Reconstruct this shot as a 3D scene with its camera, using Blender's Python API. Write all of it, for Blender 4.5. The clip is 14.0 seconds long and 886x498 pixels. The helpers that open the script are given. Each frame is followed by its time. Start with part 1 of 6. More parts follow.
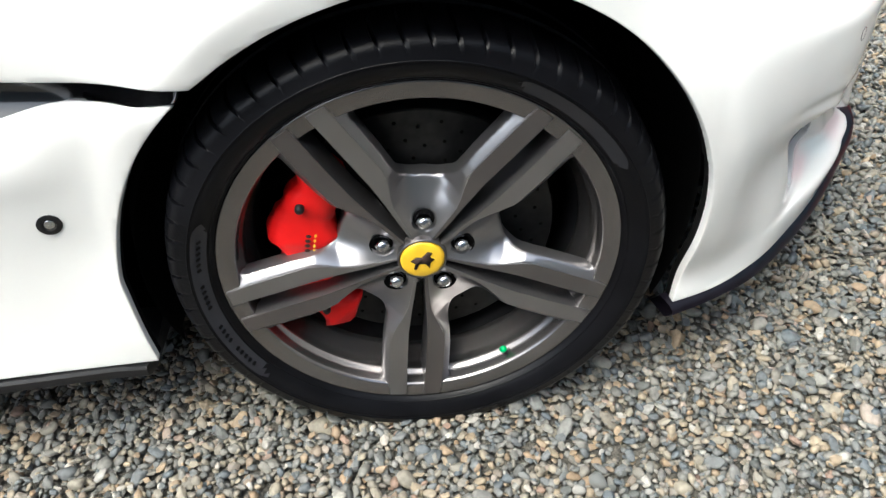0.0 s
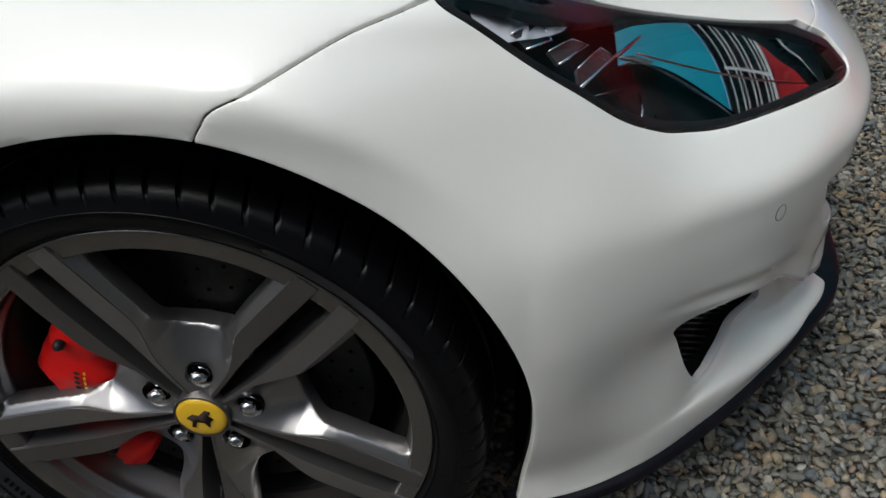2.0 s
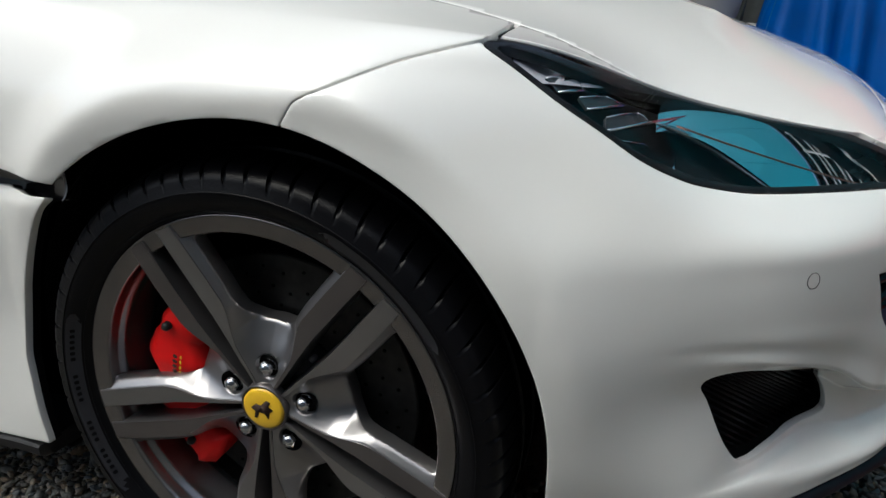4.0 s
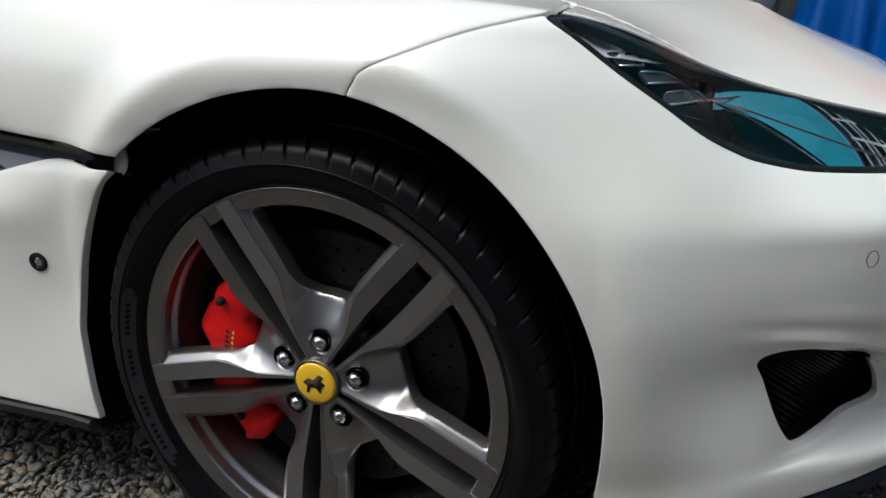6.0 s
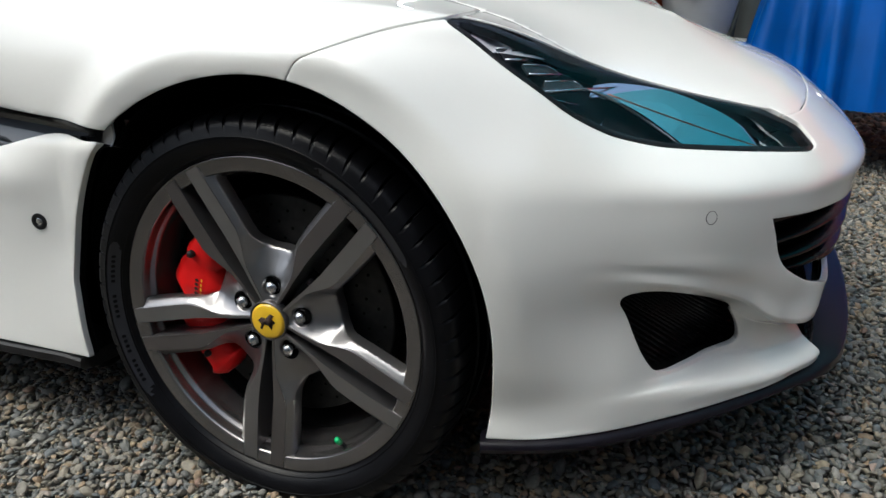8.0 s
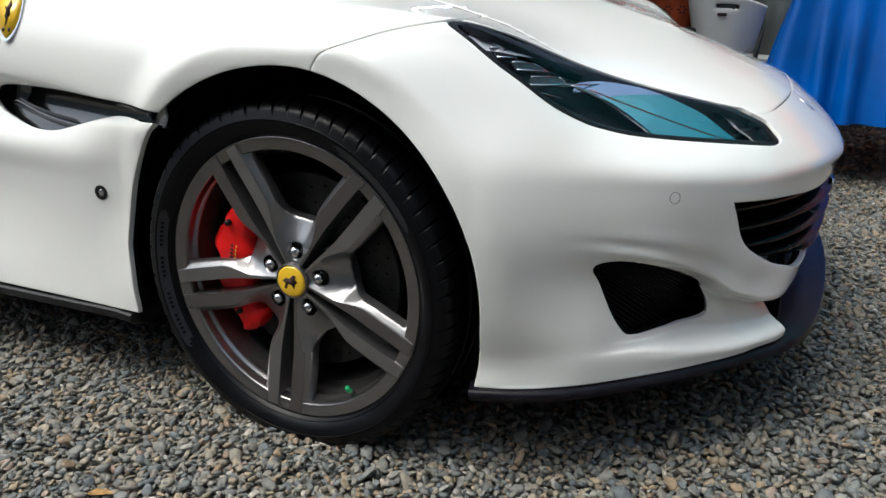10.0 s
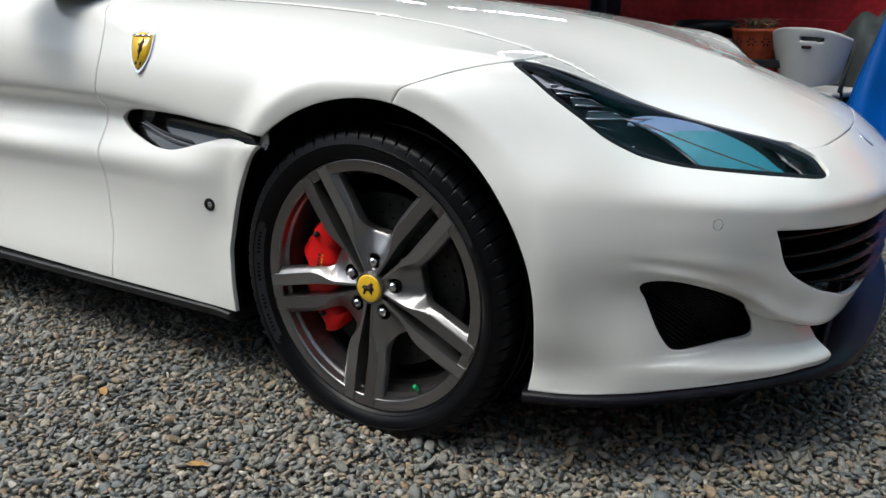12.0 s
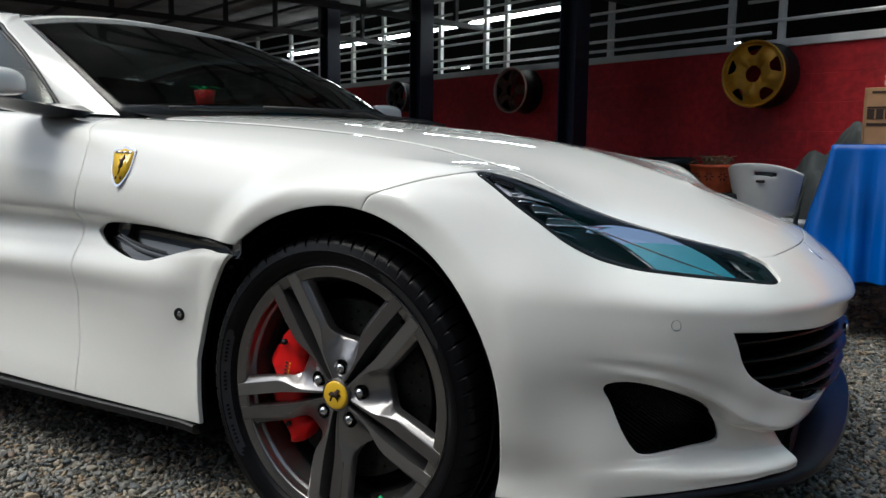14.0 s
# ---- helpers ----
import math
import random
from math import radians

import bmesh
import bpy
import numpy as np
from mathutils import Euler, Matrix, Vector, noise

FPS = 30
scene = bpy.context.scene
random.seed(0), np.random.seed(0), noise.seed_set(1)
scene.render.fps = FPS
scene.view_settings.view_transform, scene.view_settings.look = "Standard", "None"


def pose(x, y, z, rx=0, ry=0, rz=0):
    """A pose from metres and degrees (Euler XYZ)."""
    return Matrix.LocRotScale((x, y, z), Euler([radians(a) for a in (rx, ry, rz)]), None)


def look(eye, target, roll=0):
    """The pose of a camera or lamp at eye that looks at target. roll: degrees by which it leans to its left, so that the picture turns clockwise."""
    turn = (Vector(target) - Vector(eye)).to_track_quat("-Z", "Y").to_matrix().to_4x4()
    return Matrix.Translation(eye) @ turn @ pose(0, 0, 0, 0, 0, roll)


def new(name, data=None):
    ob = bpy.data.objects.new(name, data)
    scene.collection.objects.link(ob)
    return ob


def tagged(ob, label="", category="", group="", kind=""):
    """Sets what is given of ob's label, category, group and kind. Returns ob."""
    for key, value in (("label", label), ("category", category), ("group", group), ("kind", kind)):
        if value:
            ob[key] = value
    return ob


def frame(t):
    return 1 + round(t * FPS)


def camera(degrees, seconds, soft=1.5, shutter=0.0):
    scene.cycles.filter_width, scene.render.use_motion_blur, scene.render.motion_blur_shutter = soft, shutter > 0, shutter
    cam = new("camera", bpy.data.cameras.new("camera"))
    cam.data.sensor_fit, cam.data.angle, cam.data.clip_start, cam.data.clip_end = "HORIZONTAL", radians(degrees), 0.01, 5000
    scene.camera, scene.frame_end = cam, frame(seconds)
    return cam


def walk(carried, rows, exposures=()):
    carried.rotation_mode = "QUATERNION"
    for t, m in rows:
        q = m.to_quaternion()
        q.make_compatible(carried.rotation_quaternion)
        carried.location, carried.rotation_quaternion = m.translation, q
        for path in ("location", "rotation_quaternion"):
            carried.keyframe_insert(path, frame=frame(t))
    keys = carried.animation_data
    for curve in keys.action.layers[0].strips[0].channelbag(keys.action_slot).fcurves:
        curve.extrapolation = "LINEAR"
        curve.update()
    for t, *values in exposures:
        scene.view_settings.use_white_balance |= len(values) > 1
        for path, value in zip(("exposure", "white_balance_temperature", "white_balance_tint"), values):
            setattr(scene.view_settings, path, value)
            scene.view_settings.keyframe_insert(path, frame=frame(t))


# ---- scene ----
cam = camera(60.0, 14.0)
PATH = [
    (0, (-0.050, -1.676, 1.009), (0.092, -0.169, -0.298), -2.6),
    (0.5, (0.119, -1.615, 1.028), (0.143, -0.097, -0.274), -2.4),
    (1, (0.223, -1.546, 1.058), (0.184, -0.058, -0.277), -3.2),
    (1.5, (0.284, -1.484, 1.042), (0.244, 0.085, -0.199), -2.2),
    (2, (0.338, -1.459, 1.010), (0.190, 0.117, -0.213), -2.1),
    (2.5, (0.377, -1.473, 0.944), (0.097, 0.075, -0.291), -1.1),
    (3, (0.473, -1.511, 0.899), (0.106, 0.192, -0.084), -1.4),
    (3.5, (0.523, -1.573, 0.875), (0.011, 0.185, 0.071), -1.4),
    (4, (0.510, -1.630, 0.887), (-0.101, 0.120, 0.135), -1.6),
    (4.2, (0.495, -1.620, 0.888), (-0.141, 0.124, 0.142), -2.3),
    (6.3, (0.473, -1.692, 0.845), (-0.184, 0.056, 0.128), -1.2),
    (6.5, (0.503, -1.710, 0.852), (-0.152, 0.034, 0.125), -1.2),
    (7, (0.573, -1.760, 0.849), (-0.082, -0.014, 0.127), -0.9),
    (7.5, (0.625, -1.801, 0.856), (-0.030, -0.053, 0.136), -0.8),
    (8, (0.652, -1.840, 0.859), (-0.004, -0.088, 0.152), -0.6),
    (8.2, (0.664, -1.858, 0.863), (0.007, -0.107, 0.153), -0.5),
    (10.3, (0.803, -2.018, 0.849), (0.005, -0.305, 0.192), 0.1),
    (10.5, (0.811, -2.036, 0.851), (-0.013, -0.334, 0.201), 0.1),
    (11, (0.839, -2.061, 0.858), (-0.045, -0.387, 0.213), 0.1),
    (11.5, (0.863, -2.090, 0.866), (-0.066, -0.439, 0.226), 0.1),
    (12, (0.890, -2.110, 0.884), (-0.076, -0.468, 0.273), 0.1),
    (12.5, (0.891, -2.110, 0.865), (-0.093, -0.450, 0.340), 0.1),
    (13, (0.901, -2.112, 0.860), (-0.097, -0.417, 0.499), 0.3),
    (13.5, (0.917, -2.126, 0.852), (-0.076, -0.412, 0.577), 0.4),
    (14, (0.930, -2.143, 0.825), (-0.022, -0.403, 0.568), 0.6),
]
walk(cam, [(t, look(eye, target, roll)) for t, eye, target, roll in PATH],
     exposures=[(t, e, 5900, 1) for t, e in ((0.0, 1.72), (0.5, 1.82), (1.0, 1.75), (1.5, 1.06), (2.0, 0.2), (2.5, 0.46), (3.0, .80), (4.0, 0.44), (6.5, 0.57), (7.5, 0.70), (11.0, 0.86), (12.5, .66), (14.0, .46))])

# ---------------------------------------------------------------- light
world = bpy.data.worlds.new("sky_world")
scene.world = world
world.use_nodes = True
wn = world.node_tree
sky = wn.nodes.new("ShaderNodeTexSky")
sky.sky_type = "NISHITA"
sky.sun_disc = False
sky.sun_elevation = radians(64)
sky.sun_rotation = radians(-132)
sky.air_density, sky.dust_density, sky.ozone_density = 1.0, 8.0, 1.0
wn.nodes["Background"].inputs[1].default_value = 0.15
wn.links.new(sky.outputs[0], wn.nodes["Background"].inputs[0])
sun = new("sun", bpy.data.lights.new("sun", "SUN"))
sun.data.energy, sun.data.angle, sun.data.color = 0.36, radians(35), (1.0, 1.0, 1.0)
sun.matrix_world = look((-2.4, -2.15, 6.6), (0, 0, 0))

# ---------------------------------------------------------------- materials
def material(name, base, rough=0.5, metal=0.0, vary=0.0, scale=20.0, bump=0.0, bump_scale=60.0, coat=0.0, spec=0.5, fine=0.0, other=None, transmission=0.0, ior=1.45, rand=0.0, coords="Object"):
    m = bpy.data.materials.new(name)
    m.use_nodes = True
    nt = m.node_tree
    b = nt.nodes["Principled BSDF"]
    b.inputs["Base Color"].default_value = (*base, 1)
    b.inputs["Roughness"].default_value = rough
    b.inputs["Metallic"].default_value = metal
    b.inputs["Coat Weight"].default_value = coat
    b.inputs["Coat Roughness"].default_value = 0.008
    b.inputs["Coat IOR"].default_value = 1.58
    b.inputs["Specular IOR Level"].default_value = spec
    b.inputs["Transmission Weight"].default_value = transmission
    b.inputs["IOR"].default_value = ior
    tc = nt.nodes.new("ShaderNodeTexCoord")
    where = nt.nodes.new("ShaderNodeNewGeometry").outputs["Position"] if coords == "World" else tc.outputs[coords]
    out = None
    if vary or other:
        n = nt.nodes.new("ShaderNodeTexNoise")
        n.inputs["Scale"].default_value, n.inputs["Detail"].default_value = scale, 6.0
        nt.links.new(where, n.inputs["Vector"])
        ramp = nt.nodes.new("ShaderNodeValToRGB")
        ramp.color_ramp.elements[0].position, ramp.color_ramp.elements[1].position = 0.35, 0.68
        lo = other or tuple(c * (1 - vary) for c in base)
        hi = base if other else tuple(min(1, c * (1 + vary)) for c in base)
        ramp.color_ramp.elements[0].color, ramp.color_ramp.elements[1].color = (*lo, 1), (*hi, 1)
        nt.links.new(n.outputs[0], ramp.inputs[0])
        out = ramp.outputs[0]
        if fine:
            f = nt.nodes.new("ShaderNodeTexNoise")
            f.inputs["Scale"].default_value, f.inputs["Detail"].default_value = scale * 12, 4.0
            nt.links.new(where, f.inputs["Vector"])
            mix = nt.nodes.new("ShaderNodeMix")
            mix.data_type, mix.blend_type = "RGBA", "OVERLAY"
            mix.inputs[0].default_value = fine
            nt.links.new(out, mix.inputs[6])
            nt.links.new(f.outputs[0], mix.inputs[7])
            out = mix.outputs[2]
        rr = nt.nodes.new("ShaderNodeMapRange")
        rr.inputs["To Min"].default_value, rr.inputs["To Max"].default_value = max(0, rough - 0.06), min(1, rough + 0.06)
        nt.links.new(n.outputs[0], rr.inputs[0])
        nt.links.new(rr.outputs[0], b.inputs["Roughness"])
        nt.links.new(out, b.inputs["Base Color"])
    if bump:
        n2 = nt.nodes.new("ShaderNodeTexNoise")
        n2.inputs["Scale"].default_value, n2.inputs["Detail"].default_value = bump_scale, 5.0
        nt.links.new(where, n2.inputs["Vector"])
        bp = nt.nodes.new("ShaderNodeBump")
        bp.inputs["Strength"].default_value, bp.inputs["Distance"].default_value = bump, 0.01
        nt.links.new(n2.outputs[0], bp.inputs["Height"])
        nt.links.new(bp.outputs[0], b.inputs["Normal"])
    return m


def glow(name, colour, strength):
    m = material(name, colour)
    b = m.node_tree.nodes["Principled BSDF"]
    b.inputs["Emission Color"].default_value = (*colour, 1)
    b.inputs["Emission Strength"].default_value = strength
    return m


PAINT = material("white_car_paint", (0.78, 0.78, 0.755), 0.55, vary=0.010, scale=3.0, coat=1.0, spec=0.0)
GLOSS_BLACK = material("gloss_black", (0.012, 0.012, 0.013), 0.15, coat=0.6, vary=0.2, scale=8)
SATIN_BLACK = material("satin_black_plastic", (0.010, 0.010, 0.011), 0.42, spec=0.4, vary=0.25, scale=30, bump=0.05, bump_scale=400)
LAMP_BLACK = material("lamp_housing_black", (0.010, 0.010, 0.011), 0.32, spec=0.16, vary=0.2, scale=30)
GUIDE = material("frosted_light_guide", (0.50, 0.50, 0.54), 0.22, vary=0.10, scale=40, spec=0.6)
LINER = material("wheel_well_liner", (0.004, 0.004, 0.004), 0.9, spec=0.1, vary=0.3, scale=25)
RUBBER = material("tyre_rubber", (0.0038, 0.0039, 0.0050), 0.33, spec=0.17, vary=0.25, scale=14, bump=0.06, bump_scale=300)
SPLITTER = material("black_splitter_plastic", (0.006, 0.005, 0.008), 0.30, spec=0.22, vary=0.25, scale=30)
RUBBER_MARK = material("tyre_flat_band", (0.016, 0.017, 0.022), 0.30, vary=0.15, scale=40)
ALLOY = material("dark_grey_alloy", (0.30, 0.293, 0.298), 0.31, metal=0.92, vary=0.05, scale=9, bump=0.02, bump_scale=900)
# brighter base on the bevels paints in the light line along spoke edges
ALLOY_EDGE = material("alloy_edge_glint", (0.62, 0.60, 0.59), 0.26, metal=0.95, vary=0.04, scale=14)
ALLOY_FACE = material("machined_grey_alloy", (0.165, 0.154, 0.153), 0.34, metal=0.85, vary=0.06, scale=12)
CHROME = material("chrome", (0.62, 0.62, 0.64), 0.12, metal=1.0, vary=0.05, scale=60)
DISC = material("carbon_brake_disc", (0.016, 0.016, 0.016), 0.4, metal=0.4, vary=0.35, scale=60)
# near-black colour that paints the shade inside holes and recesses
HOLE = material("painted_hole_dark", (0.003, 0.003, 0.003), 0.8, spec=0.1)
CALIPER = material("red_caliper_paint", (0.70, 0.006, 0.007), 0.42, coat=0.04, spec=0.3, vary=0.08, scale=20)
YELLOW = material("yellow_enamel", (0.80, 0.50, 0.02), 0.3, coat=0.5, vary=0.05, scale=40)
GREEN = material("green_plastic", (0.0, 0.30, 0.08), 0.4)
def clear_cover(name, low):
    """Clear plastic: see-through, with a gloss that grows towards grazing views."""
    m = bpy.data.materials.new(name)
    m.use_nodes = True
    nt = m.node_tree
    nt.nodes.remove(nt.nodes["Principled BSDF"])
    clear, gloss, mix, edge, power, amount = (nt.nodes.new(k) for k in ("ShaderNodeBsdfTransparent", "ShaderNodeBsdfGlossy", "ShaderNodeMixShader", "ShaderNodeLayerWeight", "ShaderNodeMath", "ShaderNodeMapRange"))
    clear.inputs[0].default_value = (0.95, 0.96, 0.97, 1)
    gloss.inputs["Roughness"].default_value = 0.01
    edge.inputs[0].default_value = 0.5
    power.operation = "POWER"
    power.inputs[1].default_value = 5.0
    amount.inputs["To Min"].default_value, amount.inputs["To Max"].default_value = low, 0.3
    nt.links.new(edge.outputs["Facing"], power.inputs[0])
    nt.links.new(power.outputs[0], amount.inputs[0])
    nt.links.new(amount.outputs[0], mix.inputs[0])
    nt.links.new(clear.outputs[0], mix.inputs[1])
    nt.links.new(gloss.outputs[0], mix.inputs[2])
    nt.links.new(mix.outputs[0], nt.nodes["Material Output"].inputs[0])
    return m


LENS = clear_cover("headlight_cover", 0.008)
GLASS = material("tinted_glass", (0.35, 0.42, 0.40), 0.02, transmission=1.0, ior=1.3)
MIRROR = material("bright_reflector_mirror", (0.80, 0.82, 0.84), 0.03, metal=1.0)
SMOKED = material("smoked_light_blade", (0.05, 0.05, 0.055), 0.18, spec=0.5, vary=0.2, scale=40)
TEAL = material("teal_sheet_metal", (0.006, 0.25, 0.34), 0.5, vary=0.12, scale=0.8, bump=0.05, bump_scale=5)
PALE_PLASTER = material("pale_plaster", (0.62, 0.61, 0.59), 0.85, vary=0.12, scale=1.2, bump=0.2)
PLASTER = material("grey_plaster", (0.22, 0.215, 0.205), 0.85, vary=0.2, scale=1.2, bump=0.2)
COPPER = material("copper_line", (0.22, 0.10, 0.07), 0.3, metal=0.8)
GRILLE_BLACK = material("black_grille_plastic", (0.004, 0.004, 0.004), 0.25, spec=0.3, vary=0.2, scale=20)
RIM = material("dark_rim_alloy", (0.21, 0.20, 0.198), 0.24, metal=0.9, vary=0.06, scale=9)
REFLECTOR = material("silver_reflector", (0.55, 0.57, 0.6), 0.22, metal=1.0, vary=0.1, scale=30)
RED_WALL = material("red_painted_block", (0.60, 0.020, 0.028), 0.6, other=(0.33, 0.012, 0.017), scale=1.8, fine=0.6, bump=0.8, bump_scale=11, coords="World")
WHITE_METAL = material("white_painted_steel", (0.74, 0.74, 0.72), 0.5, vary=0.10, scale=5, bump=0.05)
NAVY = material("navy_painted_steel", (0.010, 0.014, 0.035), 0.5, vary=0.3, scale=4, bump=0.08, bump_scale=40)
DARK_STEEL = material("dark_steel", (0.012, 0.012, 0.013), 0.6, vary=0.3, scale=5)
# near-black base puts the darkness of the lot into the colour
LOT_DARK = material("painted_lot_dark", (0.005, 0.005, 0.005), 0.8, spec=0.1, vary=0.3, scale=2)
ROOF = material("grey_roof_sheet", (0.24, 0.235, 0.235), 0.6, vary=0.25, scale=3)
BLUE_CLOTH = material("blue_satin_cloth", (0.001, 0.085, 0.40), 0.38, vary=0.2, scale=3, bump=0.05, bump_scale=500)
WHITE_PLASTIC = material("white_plastic", (0.66, 0.65, 0.62), 0.45, vary=0.06, scale=6)
CARDBOARD = material("cardboard", (0.36, 0.20, 0.10), 0.8, vary=0.12, scale=9)
PRINT = material("dark_print", (0.03, 0.015, 0.01), 0.8)
CLAY = material("painted_clay", (0.42, 0.07, 0.02), 0.6, vary=0.25, scale=18)
CLAY_DARK = material("dark_clay_print", (0.05, 0.012, 0.008), 0.7)
TWIG = material("dry_twig", (0.16, 0.11, 0.06), 0.85, vary=0.3, scale=20)
GOLD = material("gold_painted_wheel", (0.55, 0.27, 0.02), 0.4, metal=0.25, vary=0.2, scale=10)
TARP = material("grey_tarpaulin", (0.060, 0.068, 0.066), 0.7, vary=0.3, scale=5)
SOIL = material("dark_gravel_bed", (0.135, 0.126, 0.104), 0.95, other=(0.055, 0.051, 0.043), scale=45, fine=0.5, bump=1.0, bump_scale=80)

# ---------------------------------------------------------------- mesh tools
def mesh_of(name, V, F, mat, smooth=True):
    me = bpy.data.meshes.new(name)
    me.from_pydata([tuple(v) for v in V], [], [tuple(f) for f in F])
    for m in (mat if isinstance(mat, (list, tuple)) else [mat]):
        me.materials.append(m)
    if smooth:
        me.polygons.foreach_set("use_smooth", [True] * len(me.polygons))
    me.update()
    return me


def part(name, shape, mat, parent=None, label="", smooth=True, at=None, sharp=None):
    """Links (verts, faces) or a bmesh as one mesh object under a thing or a part."""
    if isinstance(shape, bmesh.types.BMesh):
        me = bpy.data.meshes.new(name)
        shape.to_mesh(me)
        shape.free()
        me.materials.append(mat)
        if smooth:
            me.polygons.foreach_set("use_smooth", [True] * len(me.polygons))
    else:
        me = mesh_of(name, shape[0], shape[1], mat, smooth)
    if sharp:
        me.set_sharp_from_angle(angle=radians(sharp))
    ob = new(name, me)
    if parent is not None:
        ob.parent = parent
    if at is not None:
        ob.matrix_basis = at
    if label:
        tagged(ob, label)
    return ob


def empty(name, label, category, group="", at=None):
    ob = tagged(new(name), label, category, group)
    ob.empty_display_size = 0.1
    if at is not None:
        ob.matrix_basis = at
    return ob


def join(*shapes):
    V, F = [], []
    for v, f in shapes:
        k = len(V)
        V += [tuple(p) for p in v]
        F += [tuple(i + k for i in q) for q in f]
    return V, F


def moved(shape, m):
    return [tuple(m @ Vector(v)) for v in shape[0]], shape[1]


def box(x0, y0, z0, x1, y1, z1, bevel=0.0):
    bm = bmesh.new()
    bmesh.ops.create_cube(bm, size=1)
    for v in bm.verts:
        v.co = Vector(((x0 + x1) / 2 + v.co.x * (x1 - x0), (y0 + y1) / 2 + v.co.y * (y1 - y0), (z0 + z1) / 2 + v.co.z * (z1 - z0)))
    if bevel:
        bmesh.ops.bevel(bm, geom=bm.edges[:], offset=bevel, segments=2, affect="EDGES", profile=0.6)
    out = ([tuple(v.co) for v in bm.verts], [])
    bm.verts.index_update()
    out = (out[0], [tuple(v.index for v in f.verts) for f in bm.faces])
    bm.free()
    return out


def tube(points, r, n=8, closed=False):
    """A round bar along points; r: one radius or one a point."""
    P = [Vector(p) for p in points]
    R = r if isinstance(r, (list, tuple)) else [r] * len(P)
    V, F = [], []
    for i, p in enumerate(P):
        a, b = P[max(i - 1, 0)], P[min(i + 1, len(P) - 1)]
        if closed:
            a, b = P[i - 1], P[(i + 1) % len(P)]
        d = (b - a).normalized()
        q = d.to_track_quat("Z", "Y")
        for k in range(n):
            w = 2 * math.pi * k / n
            V.append(p + q @ Vector((R[i] * math.cos(w), R[i] * math.sin(w), 0)))
    m = len(P)
    for i in range(m if closed else m - 1):
        for k in range(n):
            j = (i + 1) % m
            F.append((i * n + k, i * n + (k + 1) % n, j * n + (k + 1) % n, j * n + k))
    if not closed:
        F += [tuple(reversed(range(n))), tuple(range((m - 1) * n, m * n))]
    return V, F


def revolve(profile, n, start=0.0, sweep=360.0, closed_profile=False):
    """Profile of (radius, y) turned round the y axis."""
    V, F = [], []
    full = abs(sweep) >= 359.9
    cols = n if full else n + 1
    for i in range(cols):
        a = radians(start + sweep * i / n)
        for r, y in profile:
            V.append((r * math.cos(a), y, r * math.sin(a)))
    k = len(profile)
    for i in range(n):
        j = (i + 1) % cols
        for p in range(k if closed_profile else k - 1):
            q = (p + 1) % k
            F.append((i * k + p, i * k + q, j * k + q, j * k + p))
    return V, F


def prism(outline, y0, y1, bevel=0.0, grow=0.0):
    """Outline of (x, z) from y0 (front) to y1 (back); grow widens the back."""
    bm = bmesh.new()
    n = len(outline)
    cx, cz = sum(p[0] for p in outline) / n, sum(p[1] for p in outline) / n
    front = [bm.verts.new((x, y0, z)) for x, z in outline]
    back = []
    for x, z in outline:
        d = math.hypot(x - cx, z - cz) or 1
        back.append(bm.verts.new((x + grow * (x - cx) / d, y1, z + grow * (z - cz) / d)))
    ff = bm.faces.new(front)
    bm.faces.new(list(reversed(back)))
    for i in range(n):
        j = (i + 1) % n
        bm.faces.new((front[j], front[i], back[i], back[j]))
    bmesh.ops.recalc_face_normals(bm, faces=bm.faces[:])
    if bevel:
        bmesh.ops.bevel(bm, geom=[e for e in ff.edges], offset=bevel, segments=2, affect="EDGES")
    bm.verts.index_update()
    out = ([tuple(v.co) for v in bm.verts], [tuple(v.index for v in f.verts) for f in bm.faces])
    bm.free()
    return out


def smooth_line(points, k=6, closed=False):
    """A Catmull-Rom line through points, k steps a span."""
    P = [np.array(p, float) for p in points]
    n = len(P)
    out = []
    for i in range(n if closed else n - 1):
        a = P[i - 1] if closed or i else 2 * P[0] - P[1]
        b, c = P[i], P[(i + 1) % n]
        d = P[(i + 2) % n] if closed or i + 2 < n else 2 * P[-1] - P[-2]
        for s in range(k):
            t = s / k
            out.append(0.5 * (2 * b + (c - a) * t + (2 * a - 5 * b + 4 * c - d) * t * t + (3 * b - a - 3 * c + d) * t ** 3))
    if not closed:
        out.append(P[-1])
    return out


def inside(poly):
    """Signed distance to a closed outline: positive outside."""
    A = np.array(poly, float)
    B = np.roll(A, -1, 0)
    D = B - A
    L = (D * D).sum(1) + 1e-12

    def fn(p):
        q = np.array(p) - A
        t = np.clip((q * D).sum(1) / L, 0, 1)
        dist = np.sqrt((((q - D * t[:, None]) ** 2).sum(1)).min())
        cond = (A[:, 1] > p[1]) != (B[:, 1] > p[1])
        with np.errstate(divide="ignore", invalid="ignore"):
            xs = A[:, 0] + (p[1] - A[:, 1]) * D[:, 0] / D[:, 1]
        return -dist if int((cond & (p[0] < xs)).sum()) % 2 else dist
    return fn


